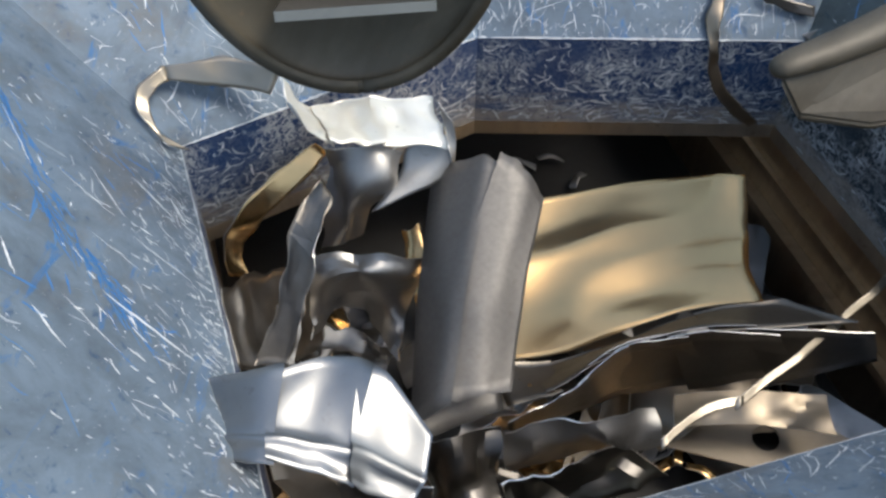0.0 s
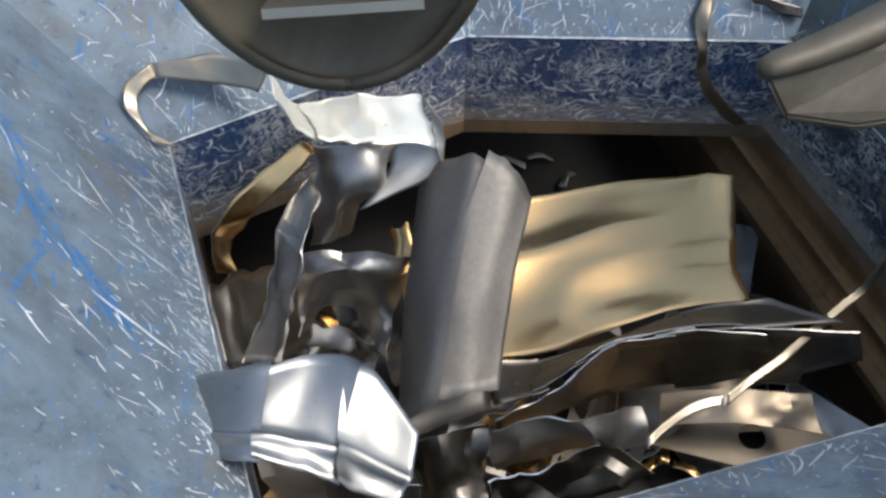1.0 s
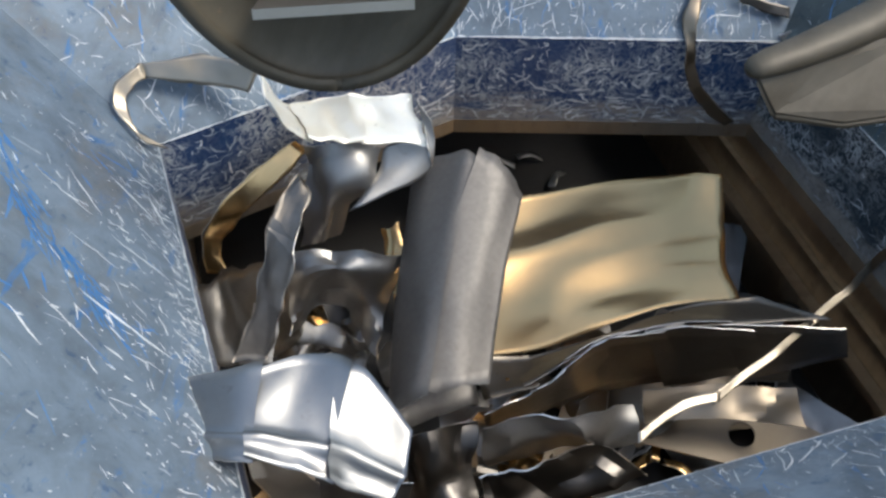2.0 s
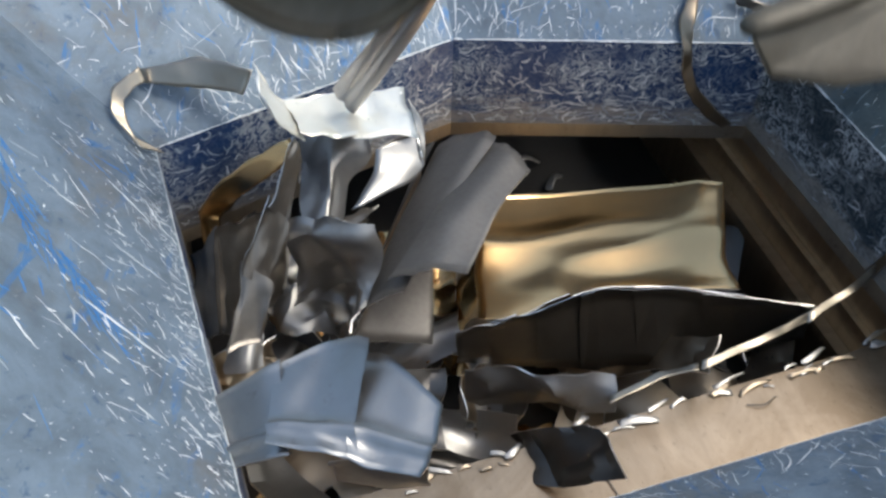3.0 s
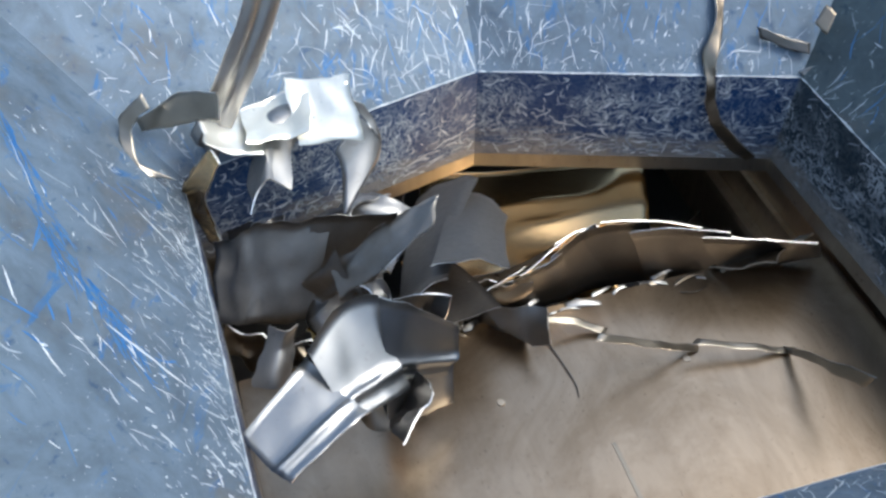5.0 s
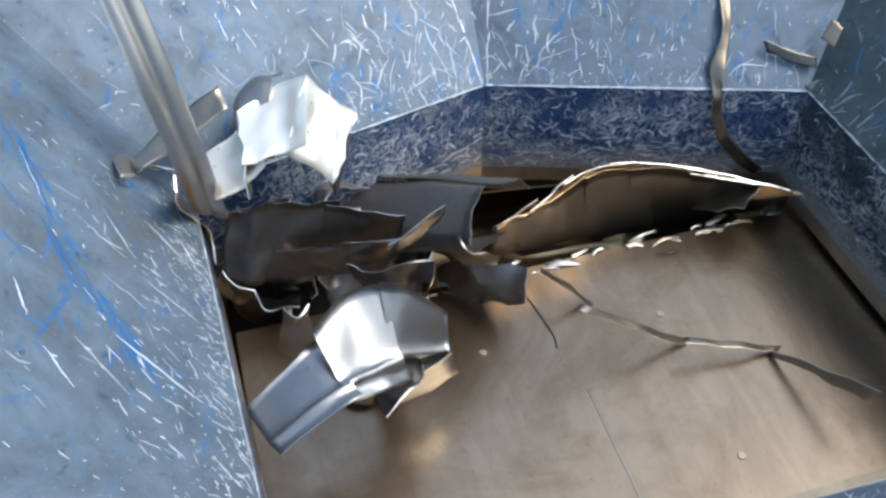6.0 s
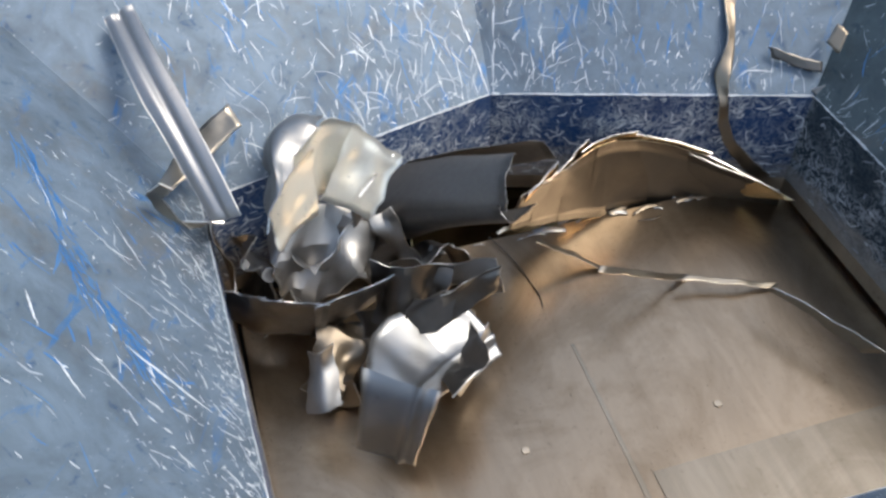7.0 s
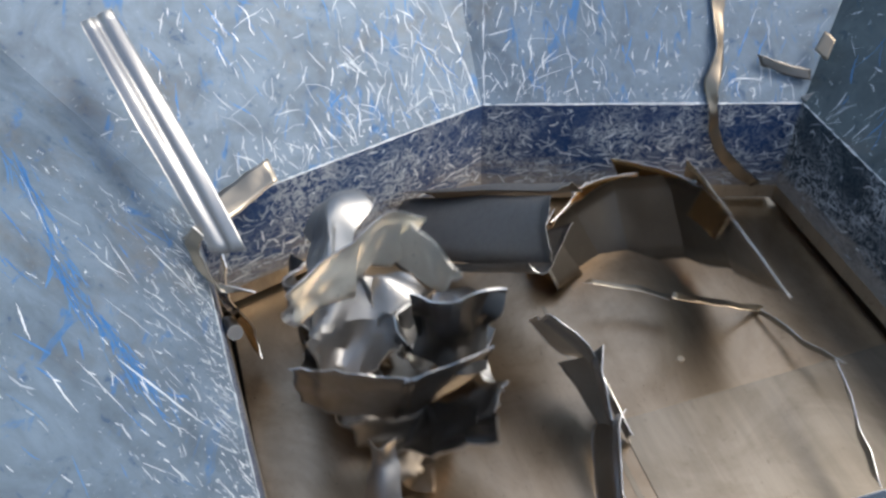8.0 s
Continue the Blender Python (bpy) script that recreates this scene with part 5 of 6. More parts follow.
BENDS['bracket'][6.5] = [
    [(-0.335, 1.076, 0.634), (-0.28, 1.142, 0.771), (-0.223, 1.272, 0.814), (-0.116, 1.33, 0.804), (0.029, 1.352, 0.734)],
    [(-0.296, 1.075, 0.615), (-0.237, 1.11, 0.757), (-0.179, 1.222, 0.772), (-0.09, 1.288, 0.756), (0.027, 1.333, 0.694)],
    [(-0.256, 1.075, 0.595), (-0.193, 1.079, 0.741), (-0.136, 1.172, 0.729), (-0.066, 1.247, 0.706), (0.024, 1.316, 0.655)],
    [(-0.242, 1.063, 0.592), (-0.183, 1.062, 0.745), (-0.117, 1.161, 0.725), (-0.053, 1.232, 0.692), (0.028, 1.3, 0.641)],
    [(-0.225, 1.075, 0.587), (-0.164, 1.06, 0.731), (-0.11, 1.153, 0.7), (-0.056, 1.226, 0.66), (0.014, 1.301, 0.618)],
    [(-0.2, 1.072, 0.581), (-0.14, 1.042, 0.726), (-0.087, 1.137, 0.679), (-0.045, 1.207, 0.625), (0.008, 1.285, 0.589)],
]
BENDS['bracket'][7] = [
    [(-0.232, 1.051, 0.57), (-0.216, 1.135, 0.703), (-0.195, 1.285, 0.726), (-0.114, 1.368, 0.676), (0.051, 1.387, 0.713)],
    [(-0.189, 1.055, 0.558), (-0.165, 1.114, 0.701), (-0.134, 1.241, 0.71), (-0.065, 1.324, 0.67), (0.067, 1.374, 0.678)],
    [(-0.146, 1.061, 0.547), (-0.113, 1.095, 0.697), (-0.073, 1.198, 0.692), (-0.017, 1.28, 0.662), (0.083, 1.363, 0.642)],
    [(-0.13, 1.051, 0.548), (-0.1, 1.081, 0.706), (-0.052, 1.191, 0.696), (0.003, 1.269, 0.662), (0.089, 1.347, 0.63)],
    [(-0.115, 1.065, 0.544), (-0.079, 1.083, 0.697), (-0.036, 1.183, 0.674), (0.017, 1.258, 0.636), (0.08, 1.346, 0.604)],
    [(-0.089, 1.065, 0.543), (-0.052, 1.071, 0.699), (-0.005, 1.171, 0.663), (0.047, 1.24, 0.618), (0.08, 1.33, 0.575)],
]
BENDS['bracket'][7.5] = [
    [(0.127, 0.985, 0.512), (0.153, 1.142, 0.552), (0.113, 1.286, 0.578), (0.061, 1.349, 0.671), (0.046, 1.286, 0.82)],
    [(0.141, 0.97, 0.552), (0.166, 1.122, 0.602), (0.141, 1.248, 0.639), (0.108, 1.321, 0.712), (0.079, 1.276, 0.842)],
    [(0.156, 0.954, 0.591), (0.181, 1.102, 0.651), (0.17, 1.21, 0.698), (0.156, 1.294, 0.753), (0.113, 1.267, 0.864)],
    [(0.151, 0.95, 0.607), (0.175, 1.098, 0.668), (0.169, 1.203, 0.719), (0.168, 1.281, 0.768), (0.13, 1.253, 0.868)],
    [(0.171, 0.946, 0.615), (0.195, 1.095, 0.682), (0.192, 1.202, 0.735), (0.195, 1.288, 0.782), (0.152, 1.262, 0.88)],
    [(0.179, 0.939, 0.637), (0.202, 1.089, 0.708), (0.206, 1.196, 0.766), (0.225, 1.28, 0.807), (0.183, 1.255, 0.891)],
]
BENDS['bracket'][8] = [
    [(0.347, 0.963, 0.497), (0.335, 1.113, 0.537), (0.322, 1.256, 0.555), (0.27, 1.334, 0.628), (0.176, 1.322, 0.75)],
    [(0.349, 0.945, 0.538), (0.35, 1.093, 0.587), (0.331, 1.216, 0.62), (0.282, 1.292, 0.685), (0.185, 1.3, 0.783)],
    [(0.354, 0.927, 0.58), (0.366, 1.074, 0.636), (0.342, 1.177, 0.685), (0.294, 1.252, 0.743), (0.195, 1.278, 0.816)],
    [(0.343, 0.924, 0.594), (0.361, 1.069, 0.653), (0.333, 1.167, 0.702), (0.289, 1.234, 0.759), (0.196, 1.258, 0.824)],
    [(0.357, 0.92, 0.609), (0.382, 1.067, 0.666), (0.349, 1.164, 0.724), (0.303, 1.23, 0.787), (0.21, 1.255, 0.846)],
    [(0.356, 0.914, 0.632), (0.391, 1.061, 0.69), (0.352, 1.151, 0.756), (0.307, 1.21, 0.822), (0.22, 1.232, 0.869)],
]
BENDS['dark_plate'] = {}
BENDS['dark_plate'][0] = [
    [(-0.525, 1.282, 0.699), (-0.485, 1.373, 0.625), (-0.438, 1.471, 0.527), (-0.356, 1.579, 0.418)],
    [(-0.46, 1.101, 0.634), (-0.43, 1.143, 0.551), (-0.373, 1.222, 0.466), (-0.324, 1.367, 0.353)],
]
BENDS['dark_plate'][3] = [
    [(-0.548, 1.349, 0.75), (-0.456, 1.361, 0.827), (-0.412, 1.47, 0.743), (-0.331, 1.589, 0.65)],
    [(-0.497, 1.199, 0.618), (-0.455, 1.148, 0.691), (-0.417, 1.238, 0.611), (-0.35, 1.396, 0.528)],
]
BENDS['dark_plate'][3.5] = [
    [(-0.542, 1.364, 0.773), (-0.434, 1.373, 0.828), (-0.354, 1.472, 0.759), (-0.293, 1.598, 0.659)],
    [(-0.527, 1.23, 0.621), (-0.47, 1.173, 0.679), (-0.425, 1.263, 0.606), (-0.326, 1.406, 0.533)],
]
BENDS['dark_plate'][4] = [
    [(-0.52, 1.319, 0.83), (-0.436, 1.406, 0.81), (-0.339, 1.508, 0.773), (-0.257, 1.641, 0.695)],
    [(-0.493, 1.163, 0.703), (-0.439, 1.218, 0.641), (-0.373, 1.317, 0.589), (-0.251, 1.464, 0.563)],
]
BENDS['dark_plate'][4.5] = [
    [(-0.541, 1.354, 0.792), (-0.431, 1.402, 0.82), (-0.294, 1.447, 0.842), (-0.122, 1.482, 0.842)],
    [(-0.525, 1.233, 0.63), (-0.431, 1.211, 0.652), (-0.324, 1.279, 0.633), (-0.192, 1.421, 0.637)],
]
BENDS['dark_plate'][6] = [
    [(-0.549, 1.528, 0.848), (-0.425, 1.537, 0.869), (-0.275, 1.525, 0.882), (-0.11, 1.461, 0.882)],
    [(-0.584, 1.469, 0.658), (-0.486, 1.47, 0.636), (-0.359, 1.502, 0.631), (-0.171, 1.513, 0.672)],
]
BENDS['dark_plate'][6.5] = [
    [(-0.497, 1.47, 0.819), (-0.376, 1.5, 0.844), (-0.23, 1.502, 0.865), (-0.08, 1.42, 0.869)],
    [(-0.529, 1.485, 0.619), (-0.429, 1.497, 0.602), (-0.301, 1.525, 0.61), (-0.118, 1.507, 0.663)],
]
BENDS['dark_plate'][7] = [
    [(-0.562, 1.37, 0.777), (-0.446, 1.329, 0.795), (-0.305, 1.3, 0.812), (-0.145, 1.344, 0.857)],
    [(-0.588, 1.433, 0.587), (-0.493, 1.408, 0.564), (-0.362, 1.399, 0.574), (-0.193, 1.44, 0.66)],
]
BENDS['dark_plate'][7.5] = [
    [(-0.453, 1.316, 0.787), (-0.334, 1.289, 0.819), (-0.187, 1.278, 0.851), (-0.015, 1.303, 0.891)],
    [(-0.458, 1.391, 0.599), (-0.358, 1.377, 0.588), (-0.228, 1.371, 0.609), (-0.056, 1.396, 0.693)],
]
BENDS['dark_plate'][8] = [
    [(-0.354, 1.119, 0.847), (-0.227, 1.092, 0.879), (-0.075, 1.052, 0.901), (0.094, 1.1, 0.947)],
    [(-0.35, 1.178, 0.653), (-0.251, 1.144, 0.64), (-0.117, 1.128, 0.655), (0.056, 1.166, 0.738)],
]
BENDS['blade'] = {}
BENDS['blade'][0] = [
    [(-0.289, 1.496, 0.842), (-0.348, 1.36, 0.831), (-0.377, 1.259, 0.73), (-0.433, 1.112, 0.628)],
    [(-0.262, 1.429, 0.867), (-0.286, 1.291, 0.816), (-0.32, 1.194, 0.723), (-0.35, 1.126, 0.618)],
]
BENDS['blade'][3] = [
    [(-0.259, 1.412, 1.07), (-0.323, 1.31, 0.971), (-0.386, 1.211, 0.864), (-0.423, 1.092, 0.728)],
    [(-0.258, 1.414, 0.996), (-0.292, 1.312, 0.889), (-0.329, 1.213, 0.798), (-0.34, 1.108, 0.725)],
]
BENDS['blade'][3.5] = [
    [(-0.25, 1.438, 1.033), (-0.315, 1.327, 0.95), (-0.379, 1.222, 0.853), (-0.414, 1.073, 0.74)],
    [(-0.217, 1.391, 0.985), (-0.273, 1.31, 0.873), (-0.325, 1.212, 0.788), (-0.337, 1.102, 0.724)],
]
BENDS['blade'][4] = [
    [(-0.066, 1.431, 1.05), (-0.19, 1.359, 0.978), (-0.296, 1.268, 0.891), (-0.389, 1.183, 0.755)],
    [(-0.078, 1.413, 0.979), (-0.163, 1.312, 0.907), (-0.249, 1.25, 0.821), (-0.311, 1.195, 0.727)],
]
BENDS['blade'][4.5] = [
    [(0.006, 1.424, 0.976), (-0.129, 1.372, 0.924), (-0.248, 1.309, 0.844), (-0.335, 1.283, 0.683)],
    [(-0.028, 1.357, 0.986), (-0.129, 1.284, 0.899), (-0.212, 1.25, 0.792), (-0.252, 1.272, 0.672)],
]
BENDS['blade'][6] = [
    [(-0.008, 1.44, 0.961), (-0.131, 1.412, 0.886), (-0.263, 1.446, 0.825), (-0.426, 1.487, 0.757)],
    [(-0.025, 1.465, 0.891), (-0.135, 1.428, 0.796), (-0.26, 1.45, 0.739), (-0.375, 1.487, 0.694)],
]
BENDS['blade'][6.5] = [
    [(0.003, 1.386, 0.934), (-0.118, 1.416, 0.855), (-0.255, 1.428, 0.796), (-0.418, 1.457, 0.718)],
    [(-0.047, 1.338, 0.907), (-0.154, 1.349, 0.801), (-0.261, 1.393, 0.718), (-0.361, 1.452, 0.66)],
]
BENDS['blade'][7] = [
    [(0.095, 1.312, 0.922), (-0.02, 1.322, 0.834), (-0.121, 1.37, 0.737), (-0.246, 1.428, 0.615)],
    [(0.096, 1.322, 0.846), (-0.018, 1.288, 0.749), (-0.133, 1.316, 0.672), (-0.252, 1.346, 0.629)],
]
BENDS['blade'][7.5] = [
    [(0.103, 1.299, 0.918), (-0.004, 1.365, 0.838), (-0.122, 1.404, 0.755), (-0.291, 1.433, 0.687)],
    [(0.104, 1.313, 0.842), (-0.017, 1.327, 0.754), (-0.145, 1.344, 0.699), (-0.274, 1.351, 0.685)],
]
BENDS['blade'][8] = [
    [(0.114, 1.075, 0.879), (0.041, 1.11, 0.758), (-0.07, 1.146, 0.67), (-0.219, 1.052, 0.718)],
    [(0.092, 1.018, 0.821), (0.004, 1.042, 0.704), (-0.095, 1.084, 0.616), (-0.224, 1.077, 0.636)],
]
BENDS['bow'] = {}
BENDS['bow'][0] = [
    [(-0.373, 1.612, 1.081), (-0.34, 1.627, 0.963), (-0.249, 1.716, 0.905), (-0.135, 1.727, 0.903), (-0.024, 1.729, 0.906)],
    [(-0.325, 1.485, 1.077), (-0.282, 1.482, 0.988), (-0.192, 1.523, 0.938), (-0.094, 1.546, 0.911), (0.014, 1.557, 0.891)],
]
BENDS['bow'][3] = [
    [(-0.375, 1.655, 1.074), (-0.349, 1.669, 0.951), (-0.255, 1.755, 0.893), (-0.144, 1.762, 0.896), (-0.038, 1.761, 0.917)],
    [(-0.341, 1.522, 1.061), (-0.298, 1.521, 0.975), (-0.208, 1.561, 0.931), (-0.11, 1.58, 0.911), (-0, 1.589, 0.902)],
]
BENDS['bow'][3.5] = [
    [(-0.4, 1.623, 1.082), (-0.371, 1.643, 0.962), (-0.278, 1.733, 0.907), (-0.166, 1.742, 0.911), (-0.059, 1.74, 0.932)],
    [(-0.358, 1.493, 1.067), (-0.314, 1.497, 0.981), (-0.228, 1.537, 0.927), (-0.13, 1.559, 0.906), (-0.019, 1.571, 0.898)],
]
BENDS['bow'][4] = [
    [(-0.431, 1.616, 1.076), (-0.396, 1.64, 0.958), (-0.306, 1.732, 0.901), (-0.196, 1.743, 0.915), (-0.089, 1.744, 0.941)],
    [(-0.4, 1.483, 1.051), (-0.337, 1.494, 0.976), (-0.253, 1.536, 0.922), (-0.156, 1.561, 0.905), (-0.05, 1.573, 0.934)],
]
BENDS['bow'][4.5] = [
    [(-0.543, 1.638, 1.086), (-0.494, 1.685, 0.982), (-0.402, 1.777, 0.929), (-0.297, 1.787, 0.963), (-0.213, 1.777, 1.03)],
    [(-0.496, 1.514, 1.052), (-0.446, 1.535, 0.975), (-0.351, 1.582, 0.965), (-0.251, 1.606, 0.949), (-0.137, 1.631, 0.959)],
]
BENDS['bow'][6] = [
    [(-0.604, 1.552, 0.988), (-0.499, 1.611, 1.04), (-0.41, 1.689, 1.13), (-0.301, 1.676, 1.112), (-0.213, 1.659, 1.049)],
    [(-0.524, 1.446, 0.965), (-0.445, 1.467, 1.015), (-0.392, 1.484, 1.105), (-0.331, 1.506, 1.031), (-0.29, 1.543, 0.938)],
]
BENDS['bow'][6.5] = [
    [(-0.546, 1.422, 1.055), (-0.455, 1.51, 1.096), (-0.382, 1.634, 1.147), (-0.287, 1.668, 1.092), (-0.194, 1.628, 1.048)],
    [(-0.45, 1.396, 0.956), (-0.428, 1.491, 0.94), (-0.424, 1.6, 0.948), (-0.341, 1.547, 0.953), (-0.269, 1.474, 0.995)],
]
BENDS['bow'][7] = [
    [(-0.432, 1.35, 1.064), (-0.348, 1.444, 1.086), (-0.292, 1.575, 1.134), (-0.203, 1.603, 1.069), (-0.129, 1.606, 0.987)],
    [(-0.391, 1.346, 0.934), (-0.354, 1.437, 0.929), (-0.354, 1.542, 0.938), (-0.273, 1.488, 0.934), (-0.226, 1.542, 0.855)],
]
BENDS['bow'][7.5] = [
    [(-0.299, 1.387, 1.06), (-0.217, 1.483, 1.076), (-0.133, 1.601, 1.119), (-0.043, 1.62, 1.053), (0.034, 1.556, 1.007)],
    [(-0.272, 1.386, 0.927), (-0.23, 1.475, 0.919), (-0.206, 1.579, 0.927), (-0.132, 1.513, 0.92), (-0.079, 1.426, 0.962)],
]
BENDS['bow'][8] = [
    [(-0.35, 1.179, 1.046), (-0.232, 1.237, 1.066), (-0.122, 1.326, 1.117), (-0.032, 1.307, 1.057), (0.013, 1.244, 0.98)],
    [(-0.33, 1.191, 0.913), (-0.247, 1.248, 0.911), (-0.197, 1.346, 0.93), (-0.107, 1.368, 0.894), (-0.015, 1.35, 0.84)],
]
BENDS['channel'] = {}
BENDS['channel'][0] = [
    [(-0.262, 1.796, 0.982), (-0.182, 1.723, 1.122), (-0.095, 1.657, 1.287), (-0.013, 1.665, 1.493)],
    [(-0.251, 1.787, 0.96), (-0.164, 1.72, 1.109), (-0.071, 1.661, 1.285), (0.007, 1.661, 1.486)],
    [(-0.235, 1.79, 0.945), (-0.147, 1.729, 1.102), (-0.057, 1.676, 1.287), (0.022, 1.67, 1.479)],
    [(-0.229, 1.779, 0.927), (-0.134, 1.722, 1.089), (-0.037, 1.676, 1.283), (0.039, 1.662, 1.473)],
    [(-0.213, 1.778, 0.907), (-0.114, 1.728, 1.079), (-0.016, 1.689, 1.284), (0.058, 1.668, 1.465)],
]
BENDS['channel'][3] = [
    [(-0.21, 1.686, 0.979), (-0.135, 1.614, 1.122), (-0.052, 1.548, 1.289), (0.034, 1.555, 1.494)],
    [(-0.2, 1.675, 0.957), (-0.117, 1.609, 1.108), (-0.028, 1.551, 1.286), (0.054, 1.55, 1.486)],
    [(-0.184, 1.677, 0.942), (-0.1, 1.617, 1.101), (-0.012, 1.565, 1.288), (0.069, 1.559, 1.48)],
    [(-0.179, 1.665, 0.924), (-0.087, 1.608, 1.089), (0.008, 1.563, 1.284), (0.085, 1.55, 1.474)],
    [(-0.163, 1.662, 0.904), (-0.066, 1.612, 1.078), (0.029, 1.575, 1.284), (0.105, 1.556, 1.465)],
]
BENDS['channel'][3.5] = [
    [(-0.249, 1.639, 0.982), (-0.157, 1.591, 1.125), (-0.067, 1.533, 1.29), (0.019, 1.541, 1.495)],
    [(-0.236, 1.632, 0.961), (-0.139, 1.589, 1.112), (-0.043, 1.539, 1.288), (0.039, 1.539, 1.487)],
    [(-0.222, 1.638, 0.945), (-0.124, 1.6, 1.104), (-0.03, 1.555, 1.289), (0.053, 1.551, 1.481)],
    [(-0.213, 1.628, 0.928), (-0.11, 1.593, 1.092), (-0.009, 1.555, 1.286), (0.07, 1.544, 1.474)],
    [(-0.196, 1.63, 0.908), (-0.091, 1.601, 1.081), (0.011, 1.57, 1.286), (0.089, 1.553, 1.466)],
]
BENDS['channel'][4] = [
    [(-0.292, 1.623, 0.999), (-0.189, 1.594, 1.14), (-0.086, 1.535, 1.297), (0.006, 1.539, 1.498)],
    [(-0.279, 1.615, 0.978), (-0.171, 1.591, 1.125), (-0.063, 1.543, 1.294), (0.026, 1.545, 1.49)],
    [(-0.266, 1.621, 0.961), (-0.157, 1.6, 1.116), (-0.051, 1.56, 1.296), (0.035, 1.561, 1.486)],
    [(-0.258, 1.61, 0.944), (-0.144, 1.593, 1.103), (-0.031, 1.562, 1.291), (0.053, 1.562, 1.478)],
    [(-0.243, 1.612, 0.922), (-0.125, 1.599, 1.09), (-0.013, 1.579, 1.292), (0.067, 1.577, 1.471)],
]
BENDS['channel'][4.5] = [
    [(-0.449, 1.669, 1.002), (-0.363, 1.625, 1.15), (-0.267, 1.587, 1.319), (-0.165, 1.596, 1.516)],
    [(-0.439, 1.655, 0.982), (-0.345, 1.62, 1.136), (-0.244, 1.594, 1.315), (-0.147, 1.604, 1.507)],
    [(-0.424, 1.655, 0.965), (-0.329, 1.63, 1.128), (-0.231, 1.611, 1.316), (-0.14, 1.621, 1.503)],
    [(-0.419, 1.64, 0.95), (-0.315, 1.622, 1.116), (-0.211, 1.612, 1.311), (-0.123, 1.624, 1.495)],
    [(-0.404, 1.634, 0.93), (-0.296, 1.627, 1.104), (-0.192, 1.628, 1.31), (-0.11, 1.64, 1.488)],
]
BENDS['channel'][6] = [
    [(-0.583, 1.427, 0.915), (-0.628, 1.485, 1.074), (-0.669, 1.523, 1.263), (-0.716, 1.58, 1.469)],
    [(-0.564, 1.442, 0.905), (-0.608, 1.496, 1.074), (-0.647, 1.519, 1.274), (-0.694, 1.58, 1.474)],
    [(-0.561, 1.46, 0.892), (-0.6, 1.514, 1.07), (-0.629, 1.529, 1.28), (-0.679, 1.591, 1.474)],
    [(-0.542, 1.47, 0.886), (-0.581, 1.519, 1.073), (-0.612, 1.522, 1.289), (-0.661, 1.586, 1.479)],
    [(-0.532, 1.489, 0.872), (-0.566, 1.538, 1.07), (-0.59, 1.528, 1.298), (-0.64, 1.595, 1.481)],
]
BENDS['channel'][6.5] = [
    [(-0.525, 1.312, 1.037), (-0.621, 1.407, 1.149), (-0.732, 1.558, 1.205), (-0.846, 1.742, 1.233)],
    [(-0.507, 1.3, 1.051), (-0.604, 1.41, 1.164), (-0.716, 1.573, 1.217), (-0.828, 1.752, 1.244)],
    [(-0.486, 1.301, 1.057), (-0.587, 1.42, 1.167), (-0.702, 1.59, 1.215), (-0.812, 1.763, 1.24)],
    [(-0.474, 1.287, 1.069), (-0.574, 1.419, 1.182), (-0.691, 1.6, 1.229), (-0.798, 1.77, 1.253)],
    [(-0.45, 1.283, 1.08), (-0.553, 1.428, 1.19), (-0.674, 1.619, 1.231), (-0.779, 1.783, 1.254)],
]
BENDS['channel'][7] = [
    [(-0.534, 1.364, 1.013), (-0.628, 1.466, 1.122), (-0.727, 1.614, 1.211), (-0.831, 1.804, 1.248)],
    [(-0.512, 1.357, 1.025), (-0.609, 1.467, 1.138), (-0.71, 1.63, 1.219), (-0.812, 1.814, 1.254)],
    [(-0.491, 1.361, 1.027), (-0.592, 1.478, 1.141), (-0.698, 1.646, 1.213), (-0.797, 1.824, 1.246)],
    [(-0.475, 1.352, 1.039), (-0.578, 1.475, 1.157), (-0.683, 1.656, 1.224), (-0.782, 1.831, 1.255)],
    [(-0.449, 1.353, 1.046), (-0.558, 1.483, 1.165), (-0.667, 1.675, 1.222), (-0.763, 1.843, 1.251)],
]
BENDS['channel'][7.5] = [
    [(-0.572, 1.376, 1.055), (-0.661, 1.469, 1.185), (-0.773, 1.577, 1.309), (-0.878, 1.763, 1.367)],
    [(-0.546, 1.38, 1.055), (-0.64, 1.478, 1.187), (-0.758, 1.588, 1.325), (-0.859, 1.772, 1.37)],
    [(-0.528, 1.392, 1.046), (-0.628, 1.493, 1.18), (-0.746, 1.605, 1.327), (-0.846, 1.783, 1.361)],
    [(-0.506, 1.392, 1.05), (-0.609, 1.498, 1.185), (-0.735, 1.611, 1.343), (-0.83, 1.789, 1.368)],
    [(-0.482, 1.403, 1.043), (-0.592, 1.513, 1.18), (-0.719, 1.628, 1.351), (-0.812, 1.801, 1.362)],
]
BENDS['channel'][8] = [
    [(-0.513, 1.301, 1.02), (-0.608, 1.434, 1.089), (-0.701, 1.55, 1.237), (-0.801, 1.699, 1.371)],
    [(-0.49, 1.301, 1.033), (-0.586, 1.442, 1.097), (-0.685, 1.56, 1.252), (-0.783, 1.711, 1.372)],
    [(-0.468, 1.309, 1.033), (-0.572, 1.455, 1.093), (-0.674, 1.576, 1.254), (-0.775, 1.725, 1.362)],
    [(-0.451, 1.306, 1.048), (-0.554, 1.458, 1.103), (-0.661, 1.581, 1.269), (-0.758, 1.732, 1.367)],
    [(-0.425, 1.312, 1.053), (-0.534, 1.472, 1.102), (-0.647, 1.598, 1.276), (-0.745, 1.747, 1.36)],
]
BENDS['skirt'] = {}
